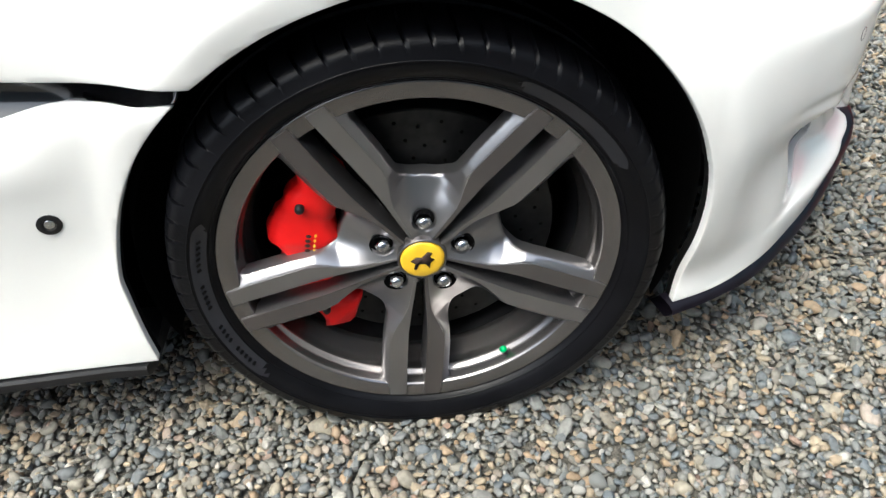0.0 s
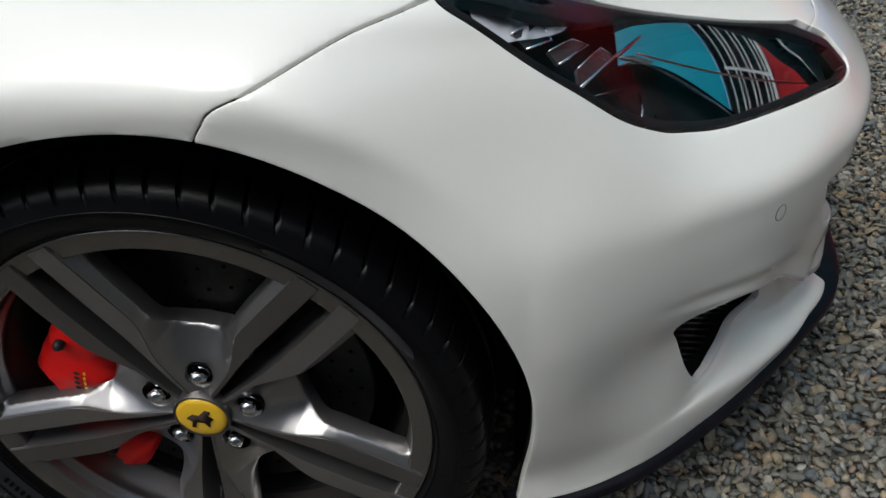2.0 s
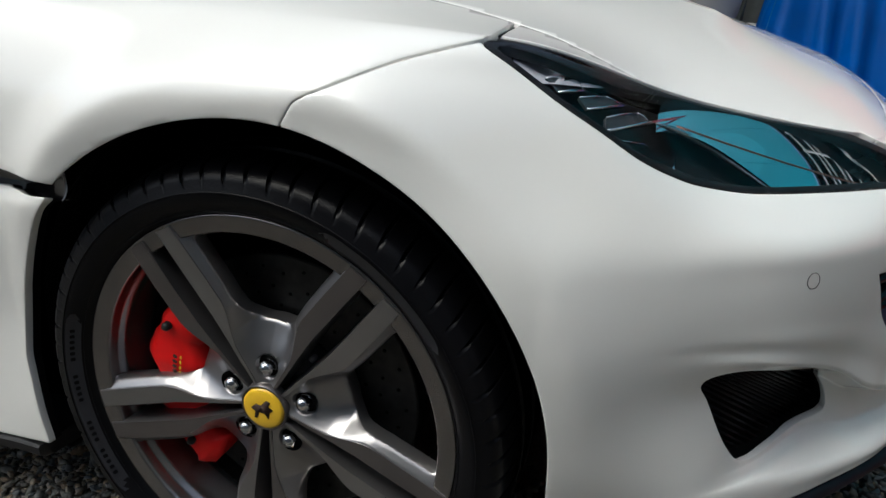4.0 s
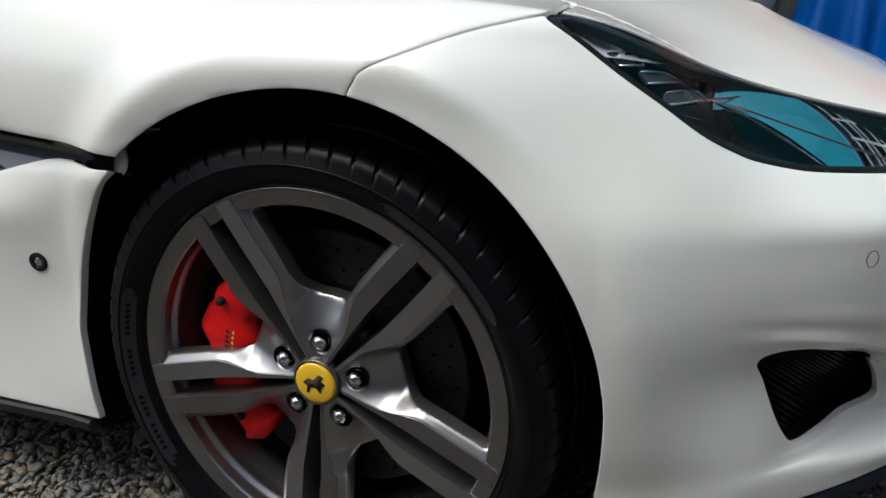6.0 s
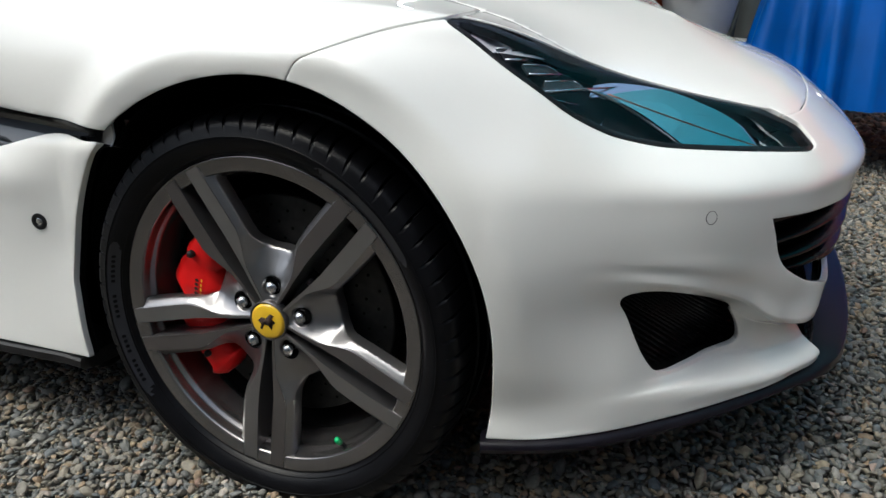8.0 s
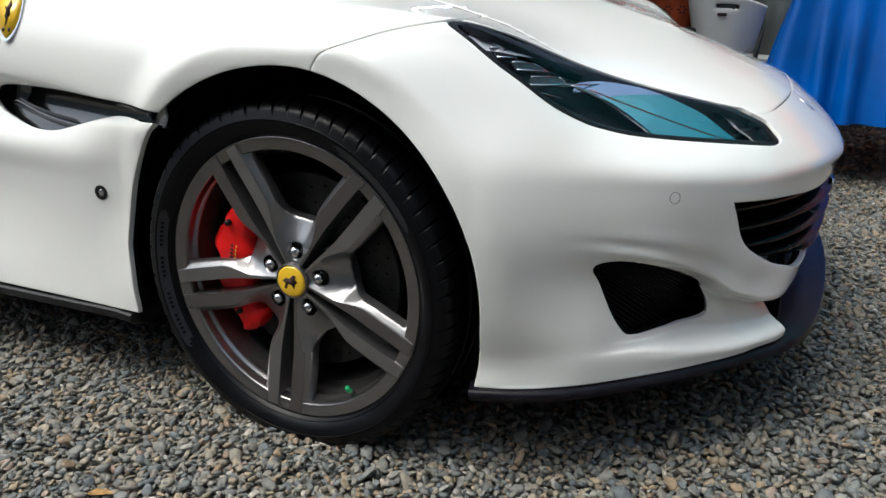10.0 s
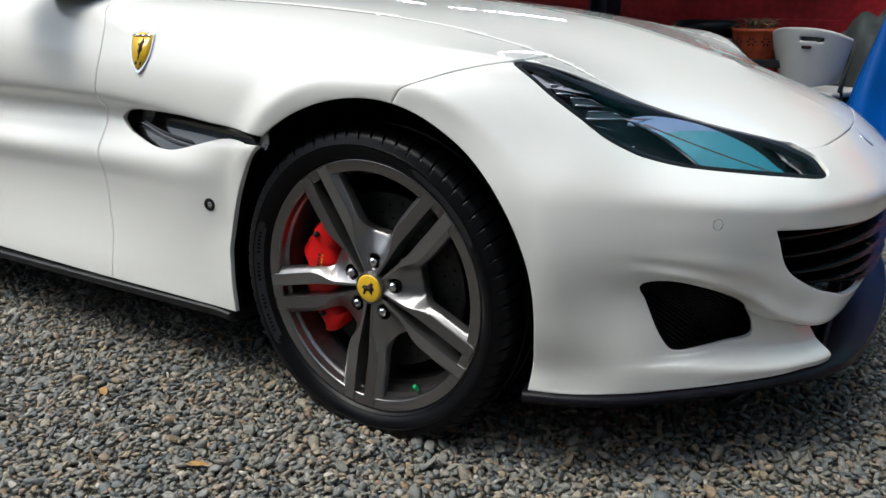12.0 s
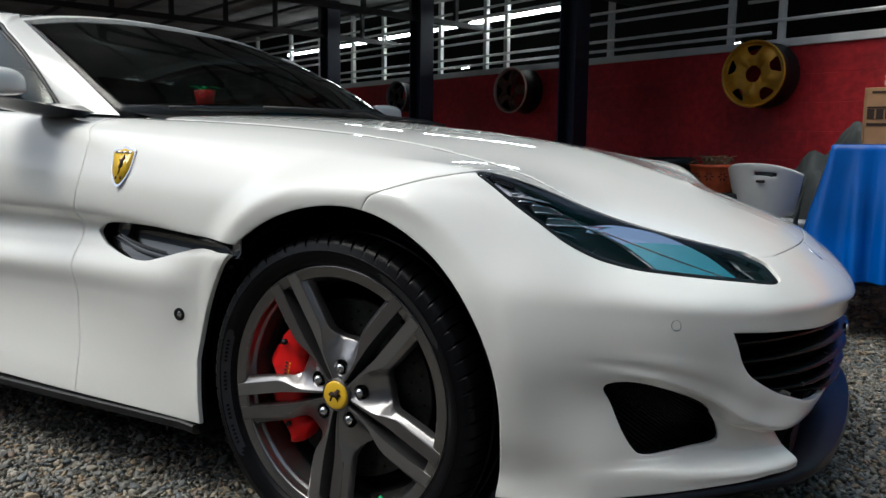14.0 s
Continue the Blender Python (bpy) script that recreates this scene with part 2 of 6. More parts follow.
def beside(line):
    """Signed distance to an open line: positive on its left."""
    A = np.array(line[:-1], float)
    B = np.array(line[1:], float)
    D = B - A
    L = (D * D).sum(1) + 1e-12

    def fn(p):
        q = np.array(p) - A
        t = (q * D).sum(1) / L
        t2 = np.clip(t, 0, 1)
        t2[0] = min(t[0], 1)
        t2[-1] = max(t[-1], 0) if len(t) > 1 else t[-1]
        if len(t) == 1:
            t2[0] = t[0]
        w = q - D * t2[:, None]
        d2 = (w * w).sum(1)
        i = int(d2.argmin())
        s = D[i, 0] * q[i, 1] - D[i, 1] * q[i, 0]
        return math.copysign(math.sqrt(d2[i]), s)
    return fn


class Sheet:
    """A surface of points (x, y, z, u, v) and faces that can be cut along functions."""

    def __init__(self, pts, faces):
        self.p, self.f = list(pts), list(faces)

    def cut(self, fn):
        """Keeps what fn finds positive."""
        val = [fn(p) for p in self.p]
        pts, edge, faces, keep = [], {}, [], {}

        def vert(i):
            if i not in keep:
                keep[i] = len(pts)
                pts.append(self.p[i])
            return keep[i]

        def cross(i, j):
            key = (min(i, j), max(i, j))
            if key not in edge:
                a, b, fa, fb = self.p[key[0]], self.p[key[1]], val[key[0]], val[key[1]]
                lo, hi = 0.0, 1.0
                t = fa / (fa - fb)
                for _ in range(3):
                    m = a + (b - a) * t
                    fm = fn(m)
                    if (fm > 0) == (fa > 0):
                        lo, fl = t, fm
                        t = t + (hi - t) * (abs(fm) / (abs(fm) + abs(fb)) if abs(fm) + abs(fb) else 0.5)
                    else:
                        hi = t
                        t = lo + (t - lo) * (abs(fa) / (abs(fa) + abs(fm)) if abs(fm) + abs(fa) else 0.5)
                edge[key] = len(pts)
                pts.append(a + (b - a) * t)
            return edge[key]

        for f in self.f:
            s = [val[i] > 0 for i in f]
            if all(s):
                faces.append(tuple(vert(i) for i in f))
            elif any(s):
                q = []
                for k, i in enumerate(f):
                    j = f[(k + 1) % len(f)]
                    if s[k]:
                        q.append(vert(i))
                    if s[k] != s[(k + 1) % len(f)]:
                        q.append(cross(i, j))
                if len(q) > 2:
                    faces.append(tuple(q))
        return Sheet(pts, faces)

    def normals(self):
        N = np.zeros((len(self.p), 3))
        for f in self.f:
            a = self.p[f[0]][:3]
            n = sum((np.cross(self.p[f[k]][:3] - a, self.p[f[k + 1]][:3] - a) for k in range(1, len(f) - 1)), np.zeros(3))
            for i in f:
                N[i] += n
        return N / (np.linalg.norm(N, axis=1)[:, None] + 1e-12)

    def shell(self, depth=0.012, lip=0.003, drop=0.0):
        """Verts and faces with an edge that rolls inwards along every border."""
        N = self.normals()
        P = [self.p[i][:3] - N[i] * drop for i in range(len(self.p))]
        count = {}
        for f in self.f:
            for k, i in enumerate(f):
                j = f[(k + 1) % len(f)]
                count[(i, j)] = count.get((i, j), 0) + 1
        border = [(i, j) for (i, j) in count if (j, i) not in count]
        out = {}
        for i, j in border:
            e = P[j] - P[i]
            for k in (i, j):
                t = np.cross(e, N[k])
                out[k] = out.get(k, np.zeros(3)) + t / (np.linalg.norm(t) + 1e-12)
        V, F = [tuple(p) for p in P], [tuple(f) for f in self.f]
        rings = []
        for a, b in ((lip * 0.7, lip * 0.35), (lip, lip), (lip, depth)):
            ring = {}
            for k, t in out.items():
                t = t / (np.linalg.norm(t) + 1e-12)
                ring[k] = len(V)
                V.append(tuple(P[k] + t * a - N[k] * b))
            rings.append(ring)
        for i, j in border:
            last = (i, j)
            for ring in rings:
                F.append((last[1], last[0], ring[i], ring[j]))
                last = (ring[i], ring[j])
        return V, F


def slab(sheet, drop, d):
    """A pane of thickness d, drop below the sheet."""
    N = sheet.normals()
    n = len(sheet.p)
    V = [tuple(sheet.p[i][:3] - N[i] * drop) for i in range(n)] + [tuple(sheet.p[i][:3] - N[i] * (drop + d)) for i in range(n)]
    F = list(sheet.f) + [tuple(reversed([i + n for i in f])) for f in sheet.f]
    seen = set()
    for f in sheet.f:
        for k, i in enumerate(f):
            seen.add((i, f[(k + 1) % len(f)]))
    F += [(j, i, i + n, j + n) for i, j in seen if (j, i) not in seen]
    return V, F


def mirrored(shape):
    return [(x, -y, z) for x, y, z in shape[0]], [tuple(reversed(f)) for f in shape[1]]

# ---------------------------------------------------------------- the car's skin
CAR = empty("sports_car", "white two-door sports car parked on loose gravel", "car")

# lines of the right-hand half, from the sill up to the middle of the bonnet, each from the door to the nose
LINES = [
    [(-1.9, -.905, .200), (-1.3, -.912, .200), (-.84, -.915, .195), (-.55, -.918, .193), (-.37, -.919, .192), (0, -.915, .19), (.22, -.915, .19),
     (.40, -.902, .193), (.52, -.853, .195), (.62, -.775, .195), (.71, -.688, .195), (.80, -.582, .197), (.862, -.44, .20), (.86, 0, .20)],
    [(-1.9, -.900, .25), (-1.3, -.905, .25), (-.84, -.908, .245), (-.55, -.908, .245), (-.37, -.912, .245), (0, -.912, .24), (.22, -.914, .24),
     (.40, -.898, .24), (.523, -.850, .240), (.622, -.771, .238), (.712, -.682, .225), (.801, -.578, .213), (.860, -.44, .216), (.855, 0, .216)],
    [(-1.9, -.893, .32), (-1.3, -.893, .32), (-.84, -.893, .32), (-.55, -.895, .32), (-.38, -.895, .32), (0, -.91, .31), (.22, -.924, .31),
     (.40, -.912, .31), (.54, -.835, .275), (.615, -.748, .255), (.685, -.630, .245), (.765, -.572, .240), (.832, -.44, .24), (.825, 0, .24)],
    [(-1.9, -.888, .40), (-1.3, -.885, .40), (-.84, -.884, .40), (-.55, -.887, .39), (-.38, -.880, .39), (0, -.91, .38), (.22, -.929, .38),
     (.40, -.918, .38), (.532, -.826, .375), (.595, -.752, .365), (.668, -.635, .335), (.742, -.585, .290), (.815, -.45, .258), (.82, 0, .25)],
    [(-1.9, -.890, .46), (-1.3, -.887, .46), (-.84, -.886, .46), (-.55, -.885, .45), (-.37, -.874, .46), (0, -.91, .44), (.22, -.930, .44),
     (.40, -.919, .445), (.538, -.836, .432), (.632, -.770, .410), (.706, -.676, .362), (.772, -.604, .303), (.842, -.455, .270), (.885, 0, .258)],
    [(-1.9, -.900, .52), (-1.3, -.898, .52), (-.84, -.894, .52), (-.55, -.886, .51), (-.36, -.873, .52), (0, -.91, .50), (.22, -.928, .50),
     (.40, -.917, .485), (.545, -.834, .477), (.645, -.759, .465), (.730, -.658, .440), (.803, -.545, .400), (.868, -.34, .375), (.905, 0, .365)],
    [(-1.9, -.890, .57), (-1.3, -.872, .57), (-.84, -.866, .575), (-.55, -.866, .56), (-.34, -.876, .575), (0, -.905, .58), (.22, -.922, .56),
     (.40, -.911, .53), (.547, -.828, .525), (.650, -.751, .517), (.738, -.648, .505), (.810, -.528, .490), (.878, -.32, .475), (.918, 0, .462)],
    [(-1.9, -.882, .63), (-1.3, -.857, .63), (-.84, -.851, .625), (-.55, -.846, .60), (-.32, -.870, .60), (0, -.893, .65), (.22, -.910, .615),
     (.41, -.896, .575), (.550, -.815, .566), (.652, -.738, .553), (.742, -.632, .538), (.817, -.512, .523), (.888, -.30, .506), (.928, 0, .488)],
    [(-1.9, -.905, .70), (-1.3, -.893, .69), (-.84, -.885, .675), (-.55, -.878, .645), (-.32, -.881, .622), (0, -.888, .70), (.22, -.893, .675),
     (.42, -.855, .635), (.545, -.778, .600), (.640, -.695, .583), (.730, -.600, .567), (.798, -.495, .553), (.865, -.29, .537), (.900, 0, .525)],
    [(-1.9, -.900, .80), (-1.3, -.888, .79), (-.84, -.873, .77), (-.55, -.868, .755), (-.33, -.868, .742), (0, -.872, .748), (.20, -.870, .748),
     (.372, -.813, .730), (.490, -.722, .660), (.588, -.645, .632), (.690, -.562, .604), (.768, -.482, .586), (.828, -.28, .570), (.860, 0, .560)],
    [(-1.9, -.860, .90), (-1.3, -.842, .893), (-.84, -.825, .872), (-.55, -.808, .855), (-.33, -.795, .842), (0, -.785, .812), (.20, -.800, .797),
     (.345, -.760, .772), (.456, -.648, .708), (.553, -.578, .670), (.657, -.512, .639), (.733, -.44, .617), (.785, -.26, .604), (.812, 0, .596)],
    [(-1.9, -.780, .925), (-1.3, -.765, .925), (-.84, -.715, .908), (-.55, -.665, .893), (-.33, -.635, .882), (0, -.60, .848), (.19, -.575, .800),
     (.31, -.545, .772), (.41, -.495, .740), (.51, -.445, .706), (.605, -.395, .673), (.672, -.33, .651), (.715, -.20, .645), (.735, 0, .642)],
    [(-1.9, -.45, .935), (-1.3, -.42, .938), (-.86, -.40, .930), (-.60, -.38, .917), (-.40, -.37, .904), (-.08, -.36, .872), (.09, -.345, .843),
     (.19, -.32, .824), (.29, -.29, .798), (.39, -.26, .766), (.485, -.225, .734), (.545, -.185, .713), (.582, -.12, .703), (.598, 0, .700)],
    [(-1.9, 0, .945), (-1.3, 0, .948), (-.88, 0, .940), (-.64, 0, .928), (-.44, 0, .915), (-.12, 0, .884), (.04, 0, .862),
     (.13, 0, .848), (.23, 0, .828), (.32, 0, .804), (.405, 0, .779), (.455, 0, .763), (.488, 0, .752), (.51, 0, .745)],
]
REAR = [(-3.62, .72, -.02), (-3.45, .90, .0), (-3.0, 1.02, .015), (-2.45, 1.035, .01)]      # x, width, lift of the tail's sections


def lattice():
    rows = []
    for row in LINES:
        first = row[0]
        rows.append([np.array((x, first[1] * w, first[2] + dz * (first[2] > .6))) for x, w, dz in REAR] + [np.array(p, float) for p in row])
    return rows


def spline(t):
    i = int(min(max(math.floor(t), 0), 10 ** 6))
    s = t - i
    return i, (-.5 * s + s * s - .5 * s ** 3, 1 - 2.5 * s * s + 1.5 * s ** 3, .5 * s + 2 * s * s - 1.5 * s ** 3, -.5 * s * s + .5 * s ** 3)


NET = np.array(lattice())                      # rows x columns x 3
NET = np.concatenate([2 * NET[:1] - NET[1:2], NET, NET[-1:] * np.array([1, 0, 1]) * 1.0], 0)
NET[-1] = NET[-3] * np.array([1, -1, 1])       # across the middle
NET = np.concatenate([2 * NET[:, :1] - NET[:, 1:2], NET, NET[:, -2:-1] * np.array([1, -1, 1])], 1)
UMAX, VMAX = NET.shape[1] - 3, NET.shape[0] - 3
ARCH_X, ARCH_Z, ARCH_R = 0.003, 0.330, 0.381


def surface(u, v):
    i, a = spline(min(u, UMAX - 1e-6))
    j, b = spline(min(v, VMAX - 1e-6))
    p = np.einsum("r,rcd,c->d", b, NET[j:j + 4, i:i + 4], a)
    # crisp edges of the lip round the air intake, with the valley above it
    w = min(1, max(0, (p[0] - .505) / .08)) * min(1, max(0, (v - 1.35) / .45)) * min(1, max(0, (4.75 - v) / .6))
    if w > 0:
        k, s = int(v), v - int(v)
        q = np.einsum("r,rcd,c->d", (1 - s, s), NET[k + 1:k + 3, i:i + 4], a)
        p = p + (q - p) * w
        p[:2] += np.array((-.0014, .0034)) * w * math.exp(-((v - 4.36) / .17) ** 2) * min(1, max(0, (.86 - p[0]) / .06))
    return np.array((*p, u, v))


def evened(A, w, passes):
    """A grid of points drawn towards its neighbours, along its normals alone."""
    for _ in range(passes):
        du, dv, L = (np.zeros_like(A) for _ in range(3))
        du[1:-1, 1:-1], dv[1:-1, 1:-1] = A[2:, 1:-1] - A[:-2, 1:-1], A[1:-1, 2:] - A[1:-1, :-2]
        n = np.cross(du, dv)
        n /= np.linalg.norm(n, axis=2, keepdims=True) + 1e-12
        L[1:-1, 1:-1] = (A[2:, 1:-1] + A[:-2, 1:-1] + A[1:-1, 2:] + A[1:-1, :-2]) / 4 - A[1:-1, 1:-1]
        A = A + n * ((L * n).sum(2) * w)[..., None]
    return A


GRID = {}


def skin_at(u, v):
    """The finished skin's place at its own coordinates."""
    us, vs, G = GRID["u"], GRID["v"], GRID["at"]
    i = min(max(int(np.searchsorted(us, u)) - 1, 0), len(us) - 2)
    j = min(max(int(np.searchsorted(vs, v)) - 1, 0), len(vs) - 2)
    s, t = (u - us[i]) / (us[i + 1] - us[i]), (v - vs[j]) / (vs[j + 1] - vs[j])
    p = (G[i, j] * (1 - s) + G[i + 1, j] * s) * (1 - t) + (G[i, j + 1] * (1 - s) + G[i + 1, j + 1] * s) * t
    return Vector(p[:3])


def skin(nu=9, nv=9):
    us = np.concatenate([np.linspace(0, 5, 5 * 4, endpoint=False), np.linspace(5, UMAX, int((UMAX - 5) * nu) + 1)])
    vs = np.concatenate([np.linspace(0, 5, 5 * 13, endpoint=False), np.linspace(5, VMAX, (VMAX - 5) * nv + 1)])
    pts = [surface(u, v) for u in us for v in vs]
    k = len(vs)
    # fair the outer panels, leaving the creases, arches and vents as they are
    G = np.array(pts).reshape(len(us), k, 5)
    x, y, z, v = G[..., 0], G[..., 1], G[..., 2], G[..., 4]
    arch_gap = np.minimum(np.hypot(x - ARCH_X, z - ARCH_Z), np.hypot(x + 2.667, z - ARCH_Z)) - ARCH_R
    clip = lambda a: np.clip(a, 0, 1)
    w = np.where(y < -.5, clip((arch_gap - .05) / .05), 1.0)
    w = w * np.where(x > .42, clip((v - 5.0) / .8), clip((v - 9.0) / .6) * clip((x + 1.2) / .3) + clip((x - .25) / .1) * (v < 9))
    w = clip(w) * .5
    w[:2], w[-1:], w[:, :1], w[:, -1:] = 0, 0, 0, 0
    for k_pass in range(120):
        A = G[..., :3]
        L = np.zeros_like(A)
        L[1:-1, 1:-1] = (A[2:, 1:-1] + A[:-2, 1:-1] + A[1:-1, 2:] + A[1:-1, :-2]) / 4 - A[1:-1, 1:-1]
        G[..., :3] = A + L * (w * (1.0 if k_pass % 2 == 0 else -1.04))[..., None]
    # the bonnet is one long even sweep
    w = clip((v - 9.9) / .5) * clip((.74 - x) / .06) * clip((x + 1.1) / .2) * .5
    w[:2], w[-1:], w[:, :1], w[:, -1:] = 0, 0, 0, 0
    G[..., :3] = evened(G[..., :3], w, 90)
    # the flank of the bumper, free of dents
    w = np.where(y < -.5, clip((arch_gap - .04) / .11), 1.0) * clip((x - .36) / .06) * clip((.535 - x) / .05) * clip((8.0 - v) / 1.5) * .5
    w[:2], w[-1:], w[:, :1], w[:, -1:] = 0, 0, 0, 0
    G[..., :3] = evened(G[..., :3], w, 60)
    # three times as many sections where the wheels are
    rows = []
    for i in range(len(us) - 1):
        a, b, c, d = G[max(i - 1, 0)], G[i], G[i + 1], G[min(i + 2, len(us) - 1)]
        steps = 3 if us[i] >= 5 else 1
        for n in range(steps):
            t = n / steps
            rows.append(b if n == 0 else .5 * (2 * b + (c - a) * t + (2 * a - 5 * b + 4 * c - d) * t * t + (3 * b - a - 3 * c + d) * t ** 3))
    rows.append(G[-1])
    G = np.array(rows)
    us = G[:, 0, 3]
    # an upright flange, with a clear upper edge, follows each arch
    for ax in (ARCH_X, -2.667):
        x, y, z = G[..., 0], G[..., 1], G[..., 2]
        d = np.clip(np.hypot(x - ax, z - ARCH_Z) - ARCH_R, -.02, .2)
        swell = .020 + .25 * d - .80 * .003 * np.log1p(np.exp((d - .047) / .003))
        swell = .003 * np.log1p(np.exp(np.clip(swell / .003, -30, 30)))
        fade = clip((z - .2) / .25) * clip((x - ax + .42) / .16) * clip(1.25 - clip((x - ax) / .36) ** 2) * (y < -.5)
        G[..., 1] = y - swell * fade
    GRID.update(u=us, v=vs, at=G)
    pts = [p for p in G.reshape(-1, 5)]
    faces = [(i * k + j, (i + 1) * k + j, (i + 1) * k + j + 1, i * k + j + 1) for i in range(len(us) - 1) for j in range(k - 1)]
    return Sheet(pts, faces)


SKIN = skin()
C0 = len(REAR)                                   # column of the first listed section

HEADLIGHT = smooth_line([(.276, .783), (.311, .761), (.361, .726), (.410, .693), (.456, .659), (.494, .636), (.522, .623), (.568, .609), (.625, .598), (.690, .586), (.755, .573), (.785, .566),
                         (.790, .570), (.779, .582), (.752, .604), (.690, .632), (.592, .663), (.502, .693), (.444, .717), (.396, .747), (.350, .770), (.313, .782), (.290, .785)], 4, True)
# the intake's opening, in the skin's own coordinates
INTAKE = smooth_line([(C0 + a, b) for a, b in ((8.05, 3.32), (8.14, 3.60), (8.50, 3.76), (9.10, 3.74), (9.70, 3.60), (10.15, 3.30), (10.42, 2.88), (10.46, 2.52), (10.38, 2.26), (10.15, 2.11), (9.75, 2.06), (9.35, 2.05), (8.95, 2.04), (8.68, 2.12), (8.42, 2.46), (8.20, 2.93))], 4, True)
GRILLE = smooth_line([(-.652, .491), (-.640, .492), (-.50, .476), (-.37, .462), (-.18, .451), (0, .448), (.18, .451), (.37, .462), (.50, .476), (.640, .492), (.652, .491), (.642, .463), (.628, .424), (.604, .393), (.547, .358), (.49, .335), (.39, .303),
                      (.224, .274), (0, .262), (-.224, .274), (-.39, .303), (-.49, .335), (-.547, .358), (-.604, .393), (-.628, .424), (-.642, .463)], 4, True)
VENT = smooth_line([(-.782, .606), (-.770, .620), (-.740, .630), (-.686, .635), (-.568, .634), (-.445, .626), (-.26, .616), (-.26, .600), (-.317, .591), (-.411, .590), (-.471, .577), (-.535, .558), (-.592, .545), (-.657, .551), (-.740, .577)], 3, True)
in_headlight, in_intake, in_grille, in_vent = inside(HEADLIGHT), inside(INTAKE), inside(GRILLE), inside(VENT)
door_line = beside(smooth_line([(-.822, .12), (-.820, .205), (-.822, .31), (-.832, .384), (-.834, .468), (-.842, .548), (-.838, .590), (-.840, .608), (-.838, .645), (-.829, .673), (-.810, .755), (-.809, .836), (-.85, .892), (-.88, .95)], 4))
nose_line = beside(smooth_line([(.045, .66), (.070, .706), (.079, .718), (.092, .732), (.130, .747), (.190, .766), (.240, .777), (.280, .784), (.40, .800)], 5))
shut_line = beside(smooth_line([(.70, -.60), (.750, -.455), (.768, -.366), (.785, -.24), (.797, -.10), (.800, 0), (.800, .05)], 5))
bonnet_edge = beside([(0, 11.0), (C0 + 4.5, 11.0), (C0 + 6.0, 10.8), (C0 + 7.0, 10.53), (C0 + 7.8, 10.08), (C0 + 9, 9.85), (C0 + 14, 9.85)])
screen_line = beside(smooth_line([(-1.02, -1.0), (-.815, -.745), (-.735, -.56), (-.655, -.30), (-.63, 0), (-.655, .30)], 5))
GAP = 0.0020


def arch(p, ax):
    x, z = p[0] - ax, p[2]
    side = max(0.0, -x / math.hypot(x, z - ARCH_Z)) ** 2
    circle = math.hypot(x, z - ARCH_Z) - ARCH_R - .030 * side
    low = ARCH_Z - z
    if low > 0:
        return max(x - (ARCH_R - .07 * low * low / .14), -x - (ARCH_R + .030 - .03 * low / .14)) if abs(x) > .2 else -1
    return circle


def not_arch(p):
    return min(arch(p, 0.003), arch(p, -2.667)) if p[1] < -.5 else 1.0


is_bonnet = lambda p: bonnet_edge((p[3], p[4]))
skin_a = SKIN.cut(not_arch)
skin_a = skin_a.cut(lambda p: in_vent((p[0], p[2])) if p[1] < -.6 and -.8 < p[0] < -.2 else 1)
skin_a = skin_a.cut(lambda p: in_grille((p[1], p[2])) if p[0] > .6 else 1)
skin_a = skin_a.cut(lambda p: 1 if p[3] < C0 + 10.9 else max((p[4] - 3.55) * .05, -(p[1] + .502)))
skin_a = skin_a.cut(lambda p: in_intake((p[3], p[4])) * .09 if C0 + 7 < p[3] < C0 + 12 and p[4] < 5 else 1)
lamp_zone = lambda p: max(in_headlight((p[0], p[2])), (p[4] - 10.06) * .06) if p[1] < -.40 and p[4] > 6 else 1.0
lens_sheet = skin_a.cut(lambda p: -lamp_zone(p) - .0012)
skin_a = skin_a.cut(lambda p: lamp_zone(p) - .0012)
bonnet = skin_a.cut(lambda p: min(is_bonnet(p) - .02, shut_line((p[0], p[1])) - GAP, -screen_line((p[0], p[1]))))
lower = skin_a.cut(lambda p: max(-is_bonnet(p) - .005, -shut_line((p[0], p[1])) - GAP) if p[0] > -.9 else max(-is_bonnet(p) - .005, -1))
door_on = lambda p: door_line((p[0], p[2])) - GAP
door = lower.cut(lambda p: min(door_on(p), p[0] + 2.12))
rear_side = lower.cut(lambda p: -2.1236 - p[0])
front = lower.cut(lambda p: -door_line((p[0], p[2])) - GAP)
fender = front.cut(lambda p: nose_line((p[0], p[2])) - GAP if p[1] < -.3 else -1)
bumper = front.cut(lambda p: -nose_line((p[0], p[2])) - GAP if p[1] < -.3 else 1)
inner = SKIN.cut(not_arch).cut(lambda p: in_vent((p[0], p[2])) if p[1] < -.6 and -.8 < p[0] < -.2 else 1)
inner = inner.cut(lambda p: in_grille((p[1], p[2])) - .01 if p[0] > .6 else 1).cut(lambda p: in_intake((p[3], p[4])) * .09 - .012 if C0 + 7 < p[3] < C0 + 12 and p[4] < 5 else 1)
inner = inner.cut(lambda p: in_headlight((p[0], p[2])) - .03 if p[1] < -.35 and p[4] > 6 and p[0] > .45 else lamp_zone(p) - .014).cut(lambda p: 1 if p[3] < C0 + 10.85 else p[4] - 3.8)

